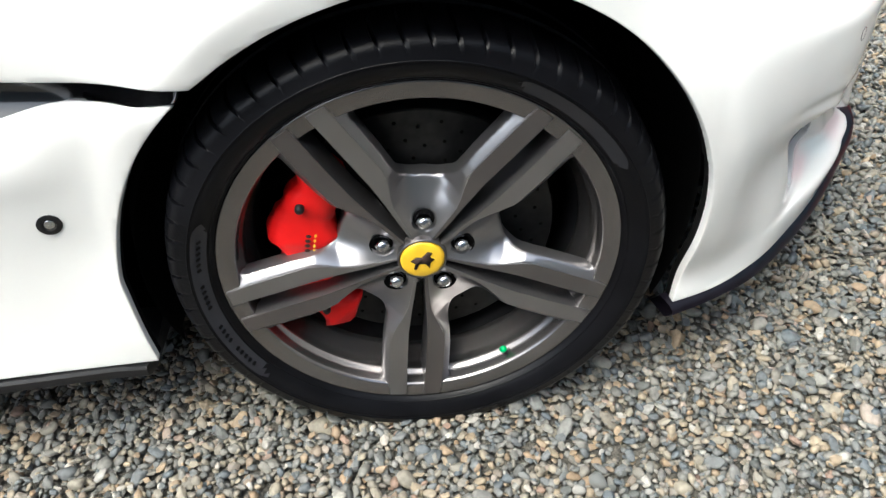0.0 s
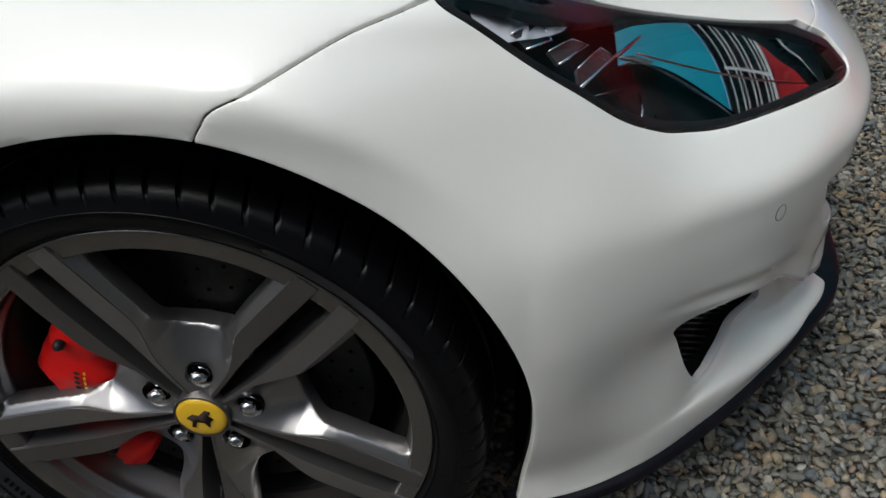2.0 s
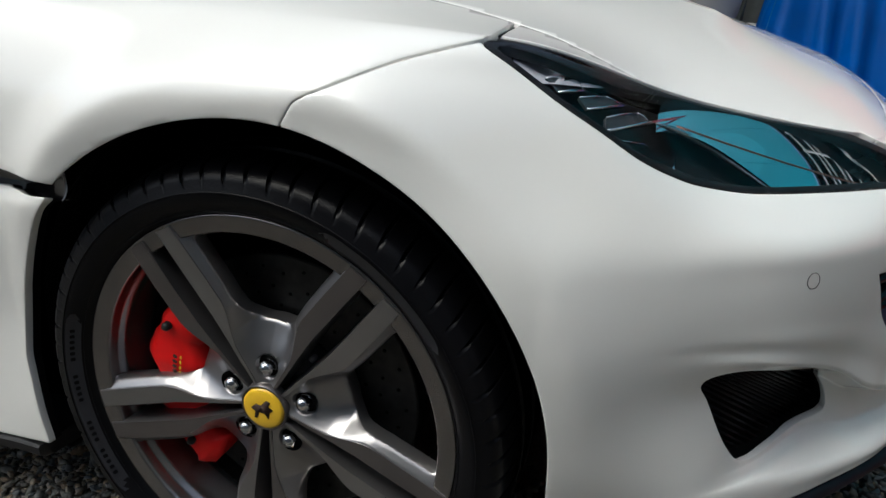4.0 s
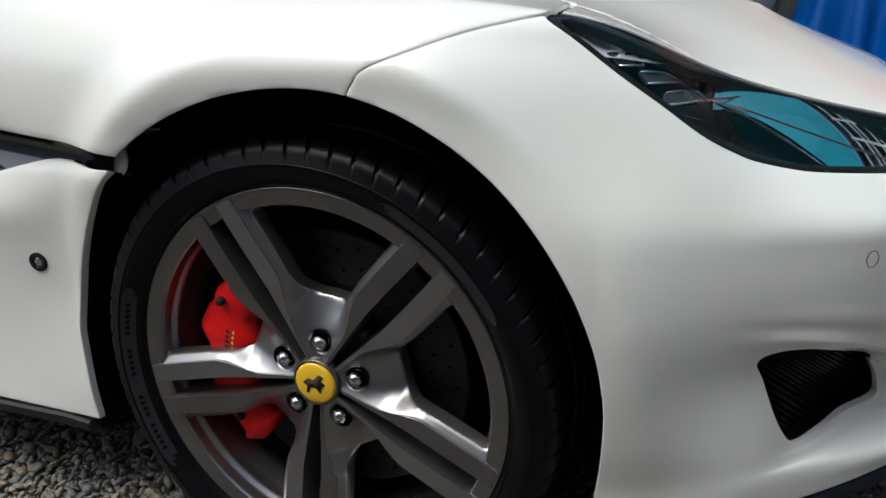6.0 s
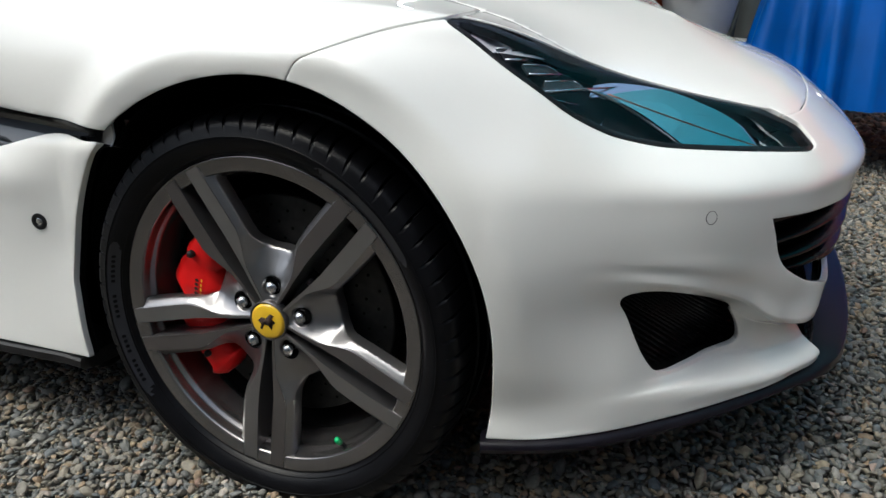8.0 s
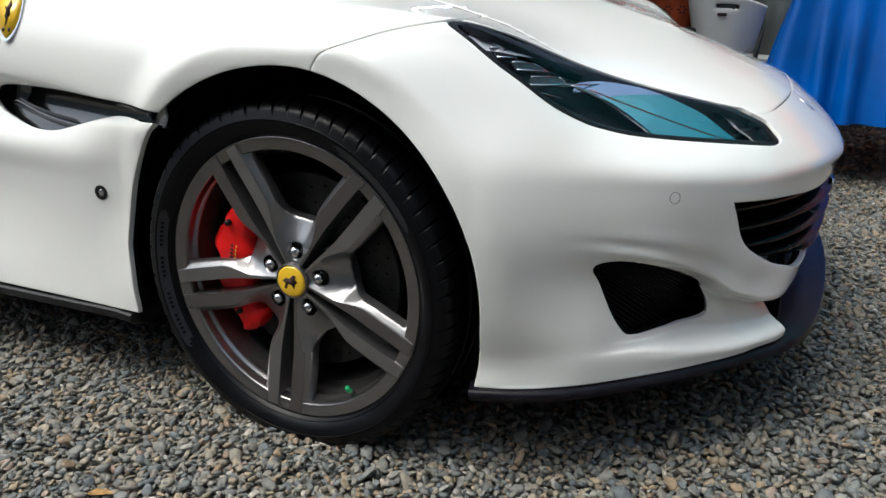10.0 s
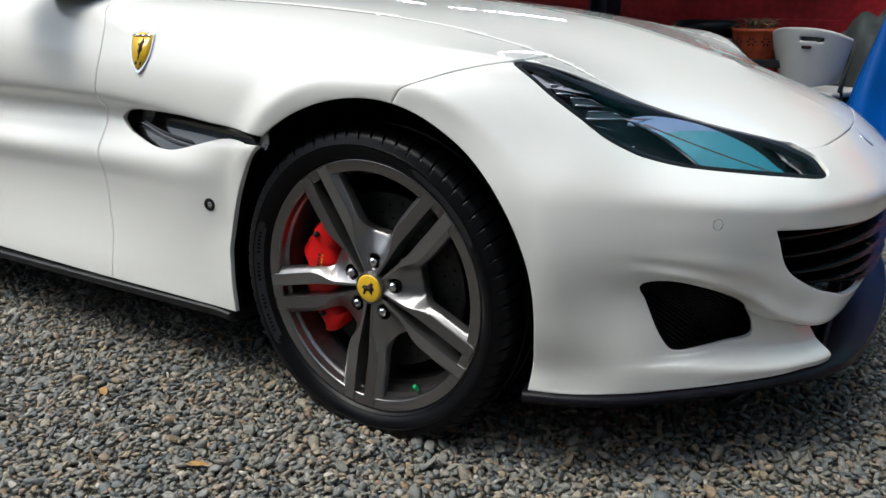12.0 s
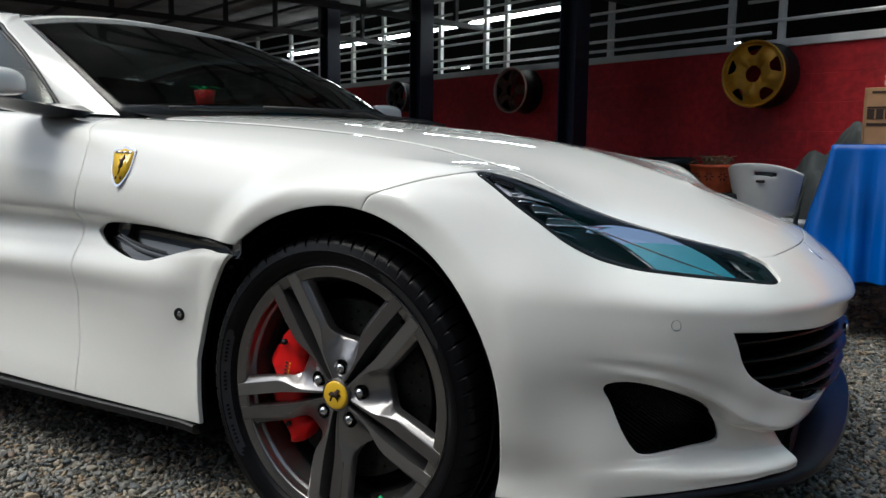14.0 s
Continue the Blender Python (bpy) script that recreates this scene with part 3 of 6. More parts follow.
for name, sheet, lab in (("fender", fender, ""), ("front_bumper", bumper, ""), ("bonnet", bonnet, ""), ("door", door, ""), ("rear_quarter", rear_side, "")):
    shape = sheet.shell(lip=.0013)
    if name in ("front_bumper", "bonnet"):
        part(name, join(shape, mirrored(shape)), PAINT, CAR)
    else:
        part(name, shape, PAINT, CAR)
        part(name, mirrored(shape), PAINT, CAR)
shape = inner.shell(depth=.02, lip=.0, drop=.006)
part("inner_shell", join(shape, mirrored(shape)), LINER, CAR, "black inner body behind the panel gaps")

# ---------------------------------------------------------------- wheels
SPOKE = 48.3                                     # turn of the first spoke, degrees


def polar(r, a):
    return r * math.cos(a), r * math.sin(a)


def tyre_shape():
    prof = [(.270, -.004), (.274, -.012), (.283, -.022), (.298, -.0295), (.304, -.0300), (.306, -.0285), (.318, -.0275), (.327, -.0215), (.3325, -.012), (.3365, .004), (.3385, .020), (.3395, .040), (.3395, .046), (.334, .048), (.334, .056),
            (.3398, .058), (.3402, .085), (.3402, .094), (.334, .096), (.334, .106), (.3402, .108), (.3398, .150), (.338, .185), (.331, .212), (.300, .225), (.270, .200)]
    period, sub = 68, 16
    n, k = period * sub, len(prof)
    V, F = [], []
    for i in range(n):
        for j, (r, y) in enumerate(prof):
            a = 2 * math.pi * (i + 6.0 * math.sin(min(max(j - 6, 0), 6) / 6 * 1.7)) / n
            long_cut = (i // sub) % 2
            if i % sub < 2 and 7 - long_cut <= j <= 11:
                r -= .008 if j > 7 else .0045
            x, z = polar(r, a)
            V.append((x, y, max(z, -.332)))
    for i in range(n):
        j = (i + 1) % n
        for p in range(k - 1):
            F.append((i * k + p, i * k + p + 1, j * k + p + 1, j * k + p))
    return V, [tuple(reversed(f)) for f in F]


def band(r0, r1, a0, a1, y0, y1, n=24):
    """A thin strip lying on the tyre's side between two angles."""
    V, F = [], []
    for i in range(n + 1):
        a = radians(a0 + (a1 - a0) * i / n)
        taper = min(1, min(i, n - i) / 2 + .35)
        m = (r0 + r1) / 2
        for r, y in ((m + (r1 - m) * taper, y1), (m - (m - r0) * taper, y0)):
            x, z = polar(r, a)
            V.append((x, y, z))
    for i in range(n):
        F.append((2 * i, 2 * i + 1, 2 * i + 3, 2 * i + 2))
    return V, F


def prong(side):
    pts = [(.032, .0045), (.07, .0080), (.10, .0112), (.14, .0142), (.20, .0142), (.2680, .0132), (.2672, .0395), (.21, .0402), (.152, .0400), (.138, .0378), (.124, .0305), (.109, .0218), (.092, .0165), (.070, .0132), (.048, .0108), (.032, .0092)]
    bm = bmesh.new()
    face = spoke_face
    top = [bm.verts.new((r, face(r), s)) for r, s in pts]
    mid = [bm.verts.new((r, face(r) + .012, s + (-.0010 if k >= 6 else -.0006))) for k, (r, s) in enumerate(pts)]
    low = [bm.verts.new((r, face(r) + .046 - .012 * (r < .1), s + (-.0016 if k >= 6 else -.0026))) for k, (r, s) in enumerate(pts)]
    ff = bm.faces.new(top)
    bm.faces.new(list(reversed(low)))
    n = len(pts)
    for i in range(n):
        j = (i + 1) % n
        bm.faces.new((top[j], top[i], mid[i], mid[j]))
        bm.faces.new((mid[j], mid[i], low[i], low[j]))
    bmesh.ops.bevel(bm, geom=list(ff.edges), offset=.0013, segments=2, affect="EDGES")
    if side < 0:
        for v in bm.verts:
            v.co.z = -v.co.z
    bmesh.ops.recalc_face_normals(bm, faces=bm.faces[:])
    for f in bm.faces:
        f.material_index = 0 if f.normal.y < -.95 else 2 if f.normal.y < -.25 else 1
    return bm


def smooth_min(a, b, k):
    h = max(0.0, k - abs(a - b)) / k
    return min(a, b) - h * h * k / 4


PRONG_EDGE = ([.032, .048, .070, .092, .109, .124, .138, .152, .21, .2672], [.0092, .0108, .0132, .0165, .0218, .0305, .0378, .0400, .0402, .0395])
WINDOW_EDGE = ([.085, .115, .14, .17, .21, .268], [.030, .0425, .0480, .0505, .0512, .0510])
spoke_face = lambda r: -.0129 + .0168 * max(0, 1 - r / .25) ** 1.1


def web_shape():
    """The scooped satin sheet between two spokes: it falls away from both faces and rolls over into the window."""

    def gap(p):
        r, phi = math.hypot(p[0], p[2]), math.atan2(p[2], p[0])
        e = []
        for q in (phi, -phi):
            b = radians(36) - q
            e.append(r * math.sin(b) - float(np.interp(r * math.cos(b), *PRONG_EDGE)))
        return r, phi, e

    def window(p):
        r, phi, e = gap(p)
        b = radians(36) - abs(phi)
        f = smooth_min(r * math.sin(b) - float(np.interp(r * math.cos(b), *WINDOW_EDGE)), r - .1165, .026)
        return smooth_min(f, .2495 - r, .014)

    pts, faces = [], []
    nr, na = 110, 96
    for i in range(nr + 1):
        r = .030 + (.258 - .030) * i / nr
        for j in range(na + 1):
            a = radians(-36 + 72 * j / na)
            pts.append(np.array((r * math.cos(a), 0.0, r * math.sin(a), 0.0, 0.0)))
    k = na + 1
    faces = [(i * k + j, i * k + j + 1, (i + 1) * k + j + 1, (i + 1) * k + j) for i in range(nr) for j in range(na)]
    sheet = Sheet(pts, faces).cut(lambda p: min(gap(p)[2]) + .0012).cut(lambda p: -window(p))
    V = []
    for p in sheet.p:
        r, phi, e2 = gap(p)
        e = min(.05, max(0, smooth_min(e2[0], e2[1], .022)))
        along = r * math.cos(radians(36) - abs(phi))
        hub = min(1, max(0, (r - .040) / .065))
        hub = hub * hub * (3 - 2 * hub)
        fall = min(1, max(0, (r - .060) / .057))
        y = spoke_face(along) + .0016 + (.013 * math.tanh(e / .026) + .0050 * (1 - math.exp(-e / .009))) * (.65 + .35 * hub)
        y += .017 * fall ** 1.6 * (1 - math.exp(-(e / .016) ** 2)) * min(1, max(0, (.185 - r) / .055)) ** 1.5 + .002 * max(0, 1 + window(p) / .0030) ** 2
        d = math.hypot(p[0] - .05715, p[2])
        if d < .0165:
            y += .012 * min(1, (.0165 - d) / .004)
        V.append((p[0], y, p[2]))
    F = [tuple(f) for f in sheet.f]
    seen = {(f[n], f[(n + 1) % len(f)]) for f in F for n in range(len(f))}
    back = {}
    for a, b in [q for q in seen if (q[1], q[0]) not in seen]:
        if abs(window(sheet.p[a])) < .0006 and abs(window(sheet.p[b])) < .0006:
            for q in (a, b):
                if q not in back:
                    back[q] = len(V)
                    V.append((V[q][0], V[q][1] + .022, V[q][2]))
            F.append((b, a, back[a], back[b]))
    return V, F


def nut_shape():
    hexa = [(polar(.0105, radians(60 * i))) for i in range(6)]
    body = prism(hexa, -.004, .016, .001)
    dome = revolve([(.0001, -.0085), (.004, -.0078), (.0075, -.0055), (.0092, -.003), (.0098, .0)], 18)
    skirt = revolve([(.0105, .006), (.0135, .010), (.0135, .016)], 20)
    return join(body, dome, skirt)


def caliper_shape():
    bm = bmesh.new()
    cols = []
    n = 52
    for i in range(n + 1):
        a = 127 + 102 * i / n
        t = i / n
        lump = .007 * math.tanh(3.5 * math.sin(t * math.pi * 6.2 + .6)) + .004 * math.sin(t * math.pi * 11)
        r1 = .203 + lump * .9
        boss = .007 * abs(math.sin(t * math.pi * 3)) ** 1.5
        r0 = .128 - .006 * math.sin(t * math.pi) - lump
        end = min(1, min(i, n - i) / 4.0 + .25)
        m = (r0 + r1) / 2
        prof = [(m + (r1 - m) * end, .055), (m + (r1 - m) * .92 * end, .030), (m + (r1 - m) * .6 * end, .024 - boss), (m + (r0 - m) * .55 * end, .023 - boss * .6), (m + (r0 - m) * .95 * end, .030), (m + (r0 - m) * end, .060), (m, .100)]
        cols.append([bm.verts.new((*[(polar(r, radians(a)))[0]], y, polar(r, radians(a))[1])) for r, y in prof])
    for i in range(n):
        for k in range(7):
            q = (k + 1) % 7
            bm.faces.new((cols[i][k], cols[i][q], cols[i + 1][q], cols[i + 1][k]))
    bm.faces.new(cols[0])
    bm.faces.new(list(reversed(cols[-1])))
    bmesh.ops.recalc_face_normals(bm, faces=bm.faces[:])
    return bm


def make_wheel(m, detail=True):
    rim = part("wheel", revolve([(.2735, -.002), (.2733, -.0095), (.2715, -.0122), (.2685, -.0118), (.2660, -.0108), (.2500, -.0098), (.2482, -.0085), (.2468, -.0030), (.2455, .0060), (.2440, .0120), (.2410, .0150), (.2400, .022), (.2388, .036), (.2362, .040), (.2350, .056), (.2320, .060), (.2312, .072)], 120),
               RIM, CAR, "dark grey five-spoke alloy wheel with low tyre", at=m)
    # black here paints in the shade on the barrel behind the spokes
    part("barrel", revolve([(.2314, .070), (.2290, .085), (.2280, .12), (.2320, .19), (.262, .215)], 96), SATIN_BLACK, rim)
    part("tyre", tyre_shape(), RUBBER, rim, "black low-profile road tyre", sharp=50)
    for i in range(5):
        turn = Matrix.Rotation(-radians(SPOKE + 72 * i), 4, "Y")
        for side in (1, -1):
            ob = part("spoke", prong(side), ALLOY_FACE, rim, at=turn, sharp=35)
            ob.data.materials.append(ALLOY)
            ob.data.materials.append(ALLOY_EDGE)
    web = None
    for i in range(5):
        at = Matrix.Rotation(-radians(SPOKE + 36 + 72 * i), 4, "Y")
        if web is None:
            web = part("hub_web", web_shape(), ALLOY, rim, "satin scooped alloy between two spokes", at=at, sharp=60)
        else:
            other = web.copy()
            scene.collection.objects.link(other)
            other.matrix_basis = at
    nut = None
    for i in range(5):
        x, z = polar(.05715, radians(SPOKE + 36 + 72 * i))
        at = Matrix.Translation((x, .006, z)) @ Matrix.Rotation(radians(17 * i), 4, "Y")
        # near-black cone covers the recess and paints its shade
        part("nut_seat", moved(revolve([(.0001, .0135), (.0125, .0135), (.0168, .0120), (.0180, .0085)], 24), Matrix.Translation((x, 0, z))), HOLE, rim)
        if nut is None:
            nut = part("wheel_nut", nut_shape(), CHROME, rim, "chrome wheel nut", at=at, sharp=40)
        else:
            nut2 = nut.copy()
            scene.collection.objects.link(nut2)
            nut2.matrix_basis = at
    part("cap_ring", revolve([(.0300, .004), (.0325, -.004), (.0340, -.002), (.0355, .012)], 48), ALLOY_FACE, rim)
    part("centre_cap", revolve([(.0001, -.0062), (.015, -.0060), (.026, -.0052), (.0300, -.0035), (.0310, .004)], 48), YELLOW, rim, "yellow centre cap with a dark mark")
    mark = [(-.013, .001), (-.007, .006), (-.001, .005), (.006, .012), (.011, .010), (.008, .005), (.013, .001), (.009, -.002), (.007, -.010), (.003, -.004), (-.004, -.003), (-.007, -.011), (-.010, -.010), (-.008, -.003)]
    part("cap_mark", prism([(x * 1.25, z * 1.25) for x, z in mark], -.0072, -.004), PRINT, rim, "plain dark mark")
    part("brake_disc", revolve([(.088, .066), (.090, .064), (.192, .064), (.194, .066), (.194, .094), (.09, .094)], 96), DISC, rim, "drilled dark grey brake disc", sharp=40)
    part("disc_hat", revolve([(.0001, .040), (.072, .040), (.080, .046), (.086, .066)], 60), SATIN_BLACK, rim)
    for i in range(10):
        bx, bz = polar(.077, radians(12 + 36 * i))
        part("disc_bolt", moved(revolve([(.0001, -.004), (.004, -.004), (.0055, 0), (.0055, .006)], 8), Matrix.Translation((bx, .046, bz))), ALLOY, rim)
    # dark discs paint the drilled holes; the brake disc is not pierced
    holes = []
    for i in range(36):
        for k in range(3):
            a = radians(i * 10 + k * 3.6)
            x, z = polar(.112 + .028 * k + .009 * (i % 2), a)
            holes.append(moved(revolve([(.0001, 0), (.0026, 0), (.0026, .001)], 8), Matrix.Translation((x, .0634, z))))
    tagged(part("drilling", join(*holes), HOLE, rim), kind="stuff")
    part("brake_caliper", caliper_shape(), CALIPER, rim, "glossy red brake caliper with small bars of print")
    for a, r, s in ((181, .196, .0075), (213, .170, .006), (150, .178, .0065)):
        x, z = polar(r, radians(a))
        part("caliper_bolt", moved(revolve([(.0001, -.012), (s * .6, -.012), (s, -.008), (s, .012)], 14), Matrix.Translation((x, .020, z))), SATIN_BLACK, rim)
    for a0, a1, r, w, mt in ((162, 182, .146, .004, YELLOW), (163, 181, .155, .009, PRINT)):
        cells = []
        for i in range(6):
            b0, b1 = a0 + (a1 - a0) * i / 6, a0 + (a1 - a0) * (i + .7) / 6
            cells.append(band(r - w / 2, r + w / 2, b0, b1, .0160, .0160, 3))
        part("caliper_print", join(*cells), mt, rim)
    hole = polar(.2285, radians(-61))
    part("valve_stem", moved(tube([(0, .018, 0), (0, -.002, 0)], .0042, 12), Matrix.Translation((hole[0] + .004, 0.01, hole[1] - .008)) @ Matrix.Rotation(radians(-50), 4, "X")), SATIN_BLACK, rim)
    part("valve_cap", moved(tube([(0, 0, 0), (0, -.004, 0), (0, -.014, 0), (0, -.016, 0)], [.0052, .0056, .0052, .003], 12), Matrix.Translation((hole[0] + .004, 0.008, hole[1] - .006)) @ Matrix.Rotation(radians(-50), 4, "X")), GREEN, rim, "green valve cap")
    # raised flat bands and lettering bars on the tyre's side
    part("tyre_band", band(.2815, .3005, 158, 216, -.0215, -.0312, 30), RUBBER_MARK, rim, "smooth grey band on the tyre side")
    part("tyre_band", band(.2835, .3005, 28, 66, -.0225, -.0312, 24), RUBBER_MARK, rim)
    ticks = []
    for i in range(26):
        if i in (6, 7, 13, 14, 15, 20):
            continue
        a = 163 + 48 * i / 26
        ticks.append(band(.287, .2945, a, a + 1.05, -.0262, -.0302, 2))
    tagged(part("tyre_print", join(*ticks), RUBBER, rim), kind="stuff")
    part("tyre_rib", revolve([(.2775, -.0178), (.2785, -.0196), (.2795, -.0192)], 120), RUBBER, rim)
    part("tyre_rib", revolve([(.3035, -.0302), (.3045, -.0316), (.3055, -.0302)], 120), RUBBER, rim)
    return rim


HUB = pose(-.005, -.891, .3155, -1.3, 0, -1.33)
make_wheel(HUB)


def copy_part(ob, m):
    made = {}
    for o in (ob, *ob.children_recursive):
        made[o] = o.copy()
        scene.collection.objects.link(made[o])
        made[o].parent = made.get(o.parent, o.parent)
    made[ob].matrix_basis = m


first_wheel = next(o for o in CAR.children if o.name == "wheel")
copy_part(first_wheel, pose(0, .900, .320, 0, 0, 175.0))
copy_part(first_wheel, pose(-2.67, -.905, .320, 0, 0, 0))
copy_part(first_wheel, pose(-2.67, .905, .320, 0, 0, 180))

# wheel wells and underbody
for ax in (0.003, -2.667):
    for s in (1, -1):
        V, F = revolve([(.392, -.30), (.405, -.26), (.405, .0), (.02, .0)], 40, -25, 230)
        V = [(x + ax, s * (-.56 + y), max(z + .33, .10)) for x, y, z in V]
        part("wheel_well", (V, F), LINER, CAR)
part("underbody", box(-3.5, -.86, .13, -.40, .86, .185, .01), LINER, CAR)
part("underbody", box(.40, -.58, .14, .76, .58, .19, .01), LINER, CAR)
part("underbody", box(-.46, -.56, .13, .44, .56, .185, .01), LINER, CAR)

# ---------------------------------------------------------------- fittings on the skin
PTS = np.array([p for p in SKIN.p if p[0] > -1.3])
NRM = np.array([n for p, n in zip(SKIN.p, SKIN.normals()) if p[0] > -1.3])


def on_skin(x, z, top=False):
    """The skin's place and normal at (x, z), seen from the right-hand side."""
    ok = (PTS[:, 1] < -.35)
    d = np.where(ok, (PTS[:, 0] - x) ** 2 + (PTS[:, 2] - z) ** 2, 9)
    idx = np.argsort(d)[:6]
    w = 1 / (d[idx] + 1e-7)
    p = (PTS[idx, :3] * w[:, None]).sum(0) / w.sum()
    n = (NRM[idx] * w[:, None]).sum(0)
    n /= np.linalg.norm(n)
    return Vector((x, p[1], z)), Vector(n)


def stuck(x, z, off=0.0, up=(0, 0, 1), roll=0.0):
    """A frame on the skin: y points into the car."""
    p, n = on_skin(x, z)
    y = -n
    xx = y.cross(Vector(up)).normalized()
    zz = xx.cross(y)
    m = Matrix((xx, y, zz)).transposed().to_4x4()
    return Matrix.Translation(p + n * off) @ m @ Matrix.Rotation(roll, 4, "Y")


def outline_ring(fn, sheet, a, b):
    return sheet.cut(lambda p: a - fn(p)).cut(lambda p: fn(p) - b)


# headlights
FINS = [[(.352, .750), (.379, .747), (.393, .734), (.366, .736)], [(.389, .729), (.415, .724), (.433, .710), (.399, .717)], [(.419, .706), (.448, .700), (.464, .686), (.420, .695)]]
hl = lamp_zone
for s in (1, -1):
    def side(shape):
        return shape if s > 0 else mirrored(shape)
    bowl = part("headlight", side(lens_sheet.shell(depth=.002, lip=.0, drop=.034)), LAMP_BLACK, CAR, "swept-back headlight with clear lens and silver fins")
    part("bezel", side(outline_ring(hl, lens_sheet, -.0012, -.0050).shell(depth=.012, lip=.0005, drop=.0022)), LAMP_BLACK, bowl)
    cover = part("lens", side(slab(lens_sheet, .0006, .0025)), LENS, bowl, "clear glossy headlight cover")
    cover.visible_shadow = False
    # smoked blades with silver edges in the upper half
    for blade in FINS:
        ring = [on_skin(x, z) for x, z in blade]
        V = [tuple(p - n * .011) for p, n in ring] + [tuple(p - n * .015) for p, n in ring]
        m = len(ring)
        fin = part("fin", side((V, [tuple(range(m)), tuple(range(2 * m - 1, m - 1, -1))] + [(i, i + m, (i + 1) % m + m, (i + 1) % m) for i in range(m)])), SMOKED, bowl, "smoked light blade with silver edges", smooth=False)
        for i, j, r in ((0, 1, .0010), (3, 2, .0015), (1, 2, .0007)):
            p, q = ring[i], ring[j]
            part("fin_edge", side(tube([p[0] - p[1] * .0105, (p[0] + q[0]) / 2 - p[1] * .0095, q[0] - q[1] * .0105], r, 6)), MIRROR, fin)
    for a, b, r in (((.415, .694), (.500, .683), .0016), ((.428, .686), (.462, .672), .0008)):
        p, q = on_skin(*a), on_skin(*b)
        part("fin_edge", side(tube([p[0] - p[1] * .010, (p[0] + q[0]) / 2 - p[1] * .010, q[0] - q[1] * .010], r, 6)), MIRROR, bowl)
    # bright guide along the upper edge
    strip = []
    for t in np.linspace(0, .64, 18):
        x = .308 + .186 * t
        z = .7795 - .104 * t - .012 * t * t + .016 * math.sin(t * 3.14)
        wide = .0012 + .020 * max(0, 1 - abs(t - .22) / .36)
        p, n = on_skin(x, z)
        q, k = on_skin(x - wide * .2, z - wide)
        strip.append((p - n * .005, q - k * .009))
    V = [tuple(q) for row in strip for q in row]
    part("light_guide", side((V, [(2 * k, 2 * k + 1, 2 * k + 3, 2 * k + 2) for k in range(17)])), GUIDE, bowl, "frosted pale light guide")
    # silver divider between the blades and the added mirror sheet at the front
    div = []
    for t in np.linspace(0, 1, 16):
        x, z = .466 + .132 * t, .684 - .076 * t + .004 * math.sin(t * 3.14)
        p, n = on_skin(x, z)
        div.append(p - n * (.006 + .003 * math.sin(t * 3.14)))
    part("divider", side(tube(div, [.0012 + .0035 * math.sin(3.14 * (k / 15) ** .7) for k in range(16)], 10)), REFLECTOR, bowl, "bright silver divider blade")
    cell = SKIN.cut(lambda p: min(.022 - in_headlight((p[0], p[2])), (p[2] - .681 + .58 * (p[0] - .474)) * .86 - .001, p[0] - .462, .012 * (10.6 - p[4])) if p[1] < -.35 and p[4] > 6 else -1)
    # an even, gently curved mirror sheet, added under the lens to strengthen its reflections, tipping forward towards
    # the nose
    Q = np.array([p[:3] for p in cell.p])

    terms = lambda q: np.stack([np.ones(len(q)), q[:, 0] - .62, q[:, 1] + .6, (q[:, 0] - .62) ** 2, (q[:, 0] - .62) * (q[:, 1] + .6), (q[:, 1] + .6) ** 2], 1)
    fit = np.linalg.lstsq(terms(Q), Q[:, 2], rcond=None)[0]

    def mirror_z(q):
        return terms(q) @ fit + .027 * (1 - ((q[:, 0] - .54) / .22) ** 2)
    gap = float(np.max(mirror_z(Q) - Q[:, 2])) + .0015
    Z = mirror_z(Q) - gap
    V = [(x, y, z - back) for back in (0, .002) for (x, y, _), z in zip(Q, Z)]
    m = len(Q)
    part("mirror_cell", side((V, list(cell.f) + [tuple(reversed([i + m for i in f])) for f in cell.f])), MIRROR, bowl, "added mirror sheet that strengthens the reflections of the lens")
    line = np.array([on_skin(.485 + .235 * t, .679 - .083 * t - .010 * math.sin(t * 3.14))[0] for t in np.linspace(0, 1, 14)])
    line[:, 1] = np.polyval(np.polyfit(line[:, 0], line[:, 1], 2), line[:, 0])
    part("reflector_fold", side(tube([(x, y, z - gap + .0004) for (x, y, _), z in zip(line, mirror_z(line))], .0010, 6)), COPPER, bowl, "thin copper coloured fold line")
    # projector deep in the dark part
    for a, b in (((.498, .655), (.494, .640)), ((.513, .640), (.510, .630))):
        p, q = on_skin(*a), on_skin(*b)
        part("projector", side(tube([p[0] - p[1] * .020, (p[0] + q[0]) / 2 - p[1] * .017, q[0] - q[1] * .020], [.0010, .0022, .0010], 8)), CHROME, bowl)

# parking sensors
for s in (1, -1):
    ring = moved(revolve([(.0094, .001), (.0095, -.0004), (.0101, -.0004), (.0102, .001)], 36), stuck(.650, .515))
    disc = moved(revolve([(.0001, -.0005), (.0088, -.0003), (.0094, .001)], 36), stuck(.650, .515))
    o = part("parking_sensor", disc if s > 0 else mirrored(disc), PAINT, CAR, smooth=False)
    part("sensor_ring", ring if s > 0 else mirrored(ring), SATIN_BLACK, o)

# side marker screw on the panel behind the wheel
at = stuck(-.473, .4305)
lamp = part("side_marker", moved(revolve([(.0001, .001), (.007, .001), (.0085, -.002), (.0125, -.0024), (.0150, -.0012), (.0155, .003)], 40), at), SATIN_BLACK, CAR, "small round dark side marker", sharp=40)
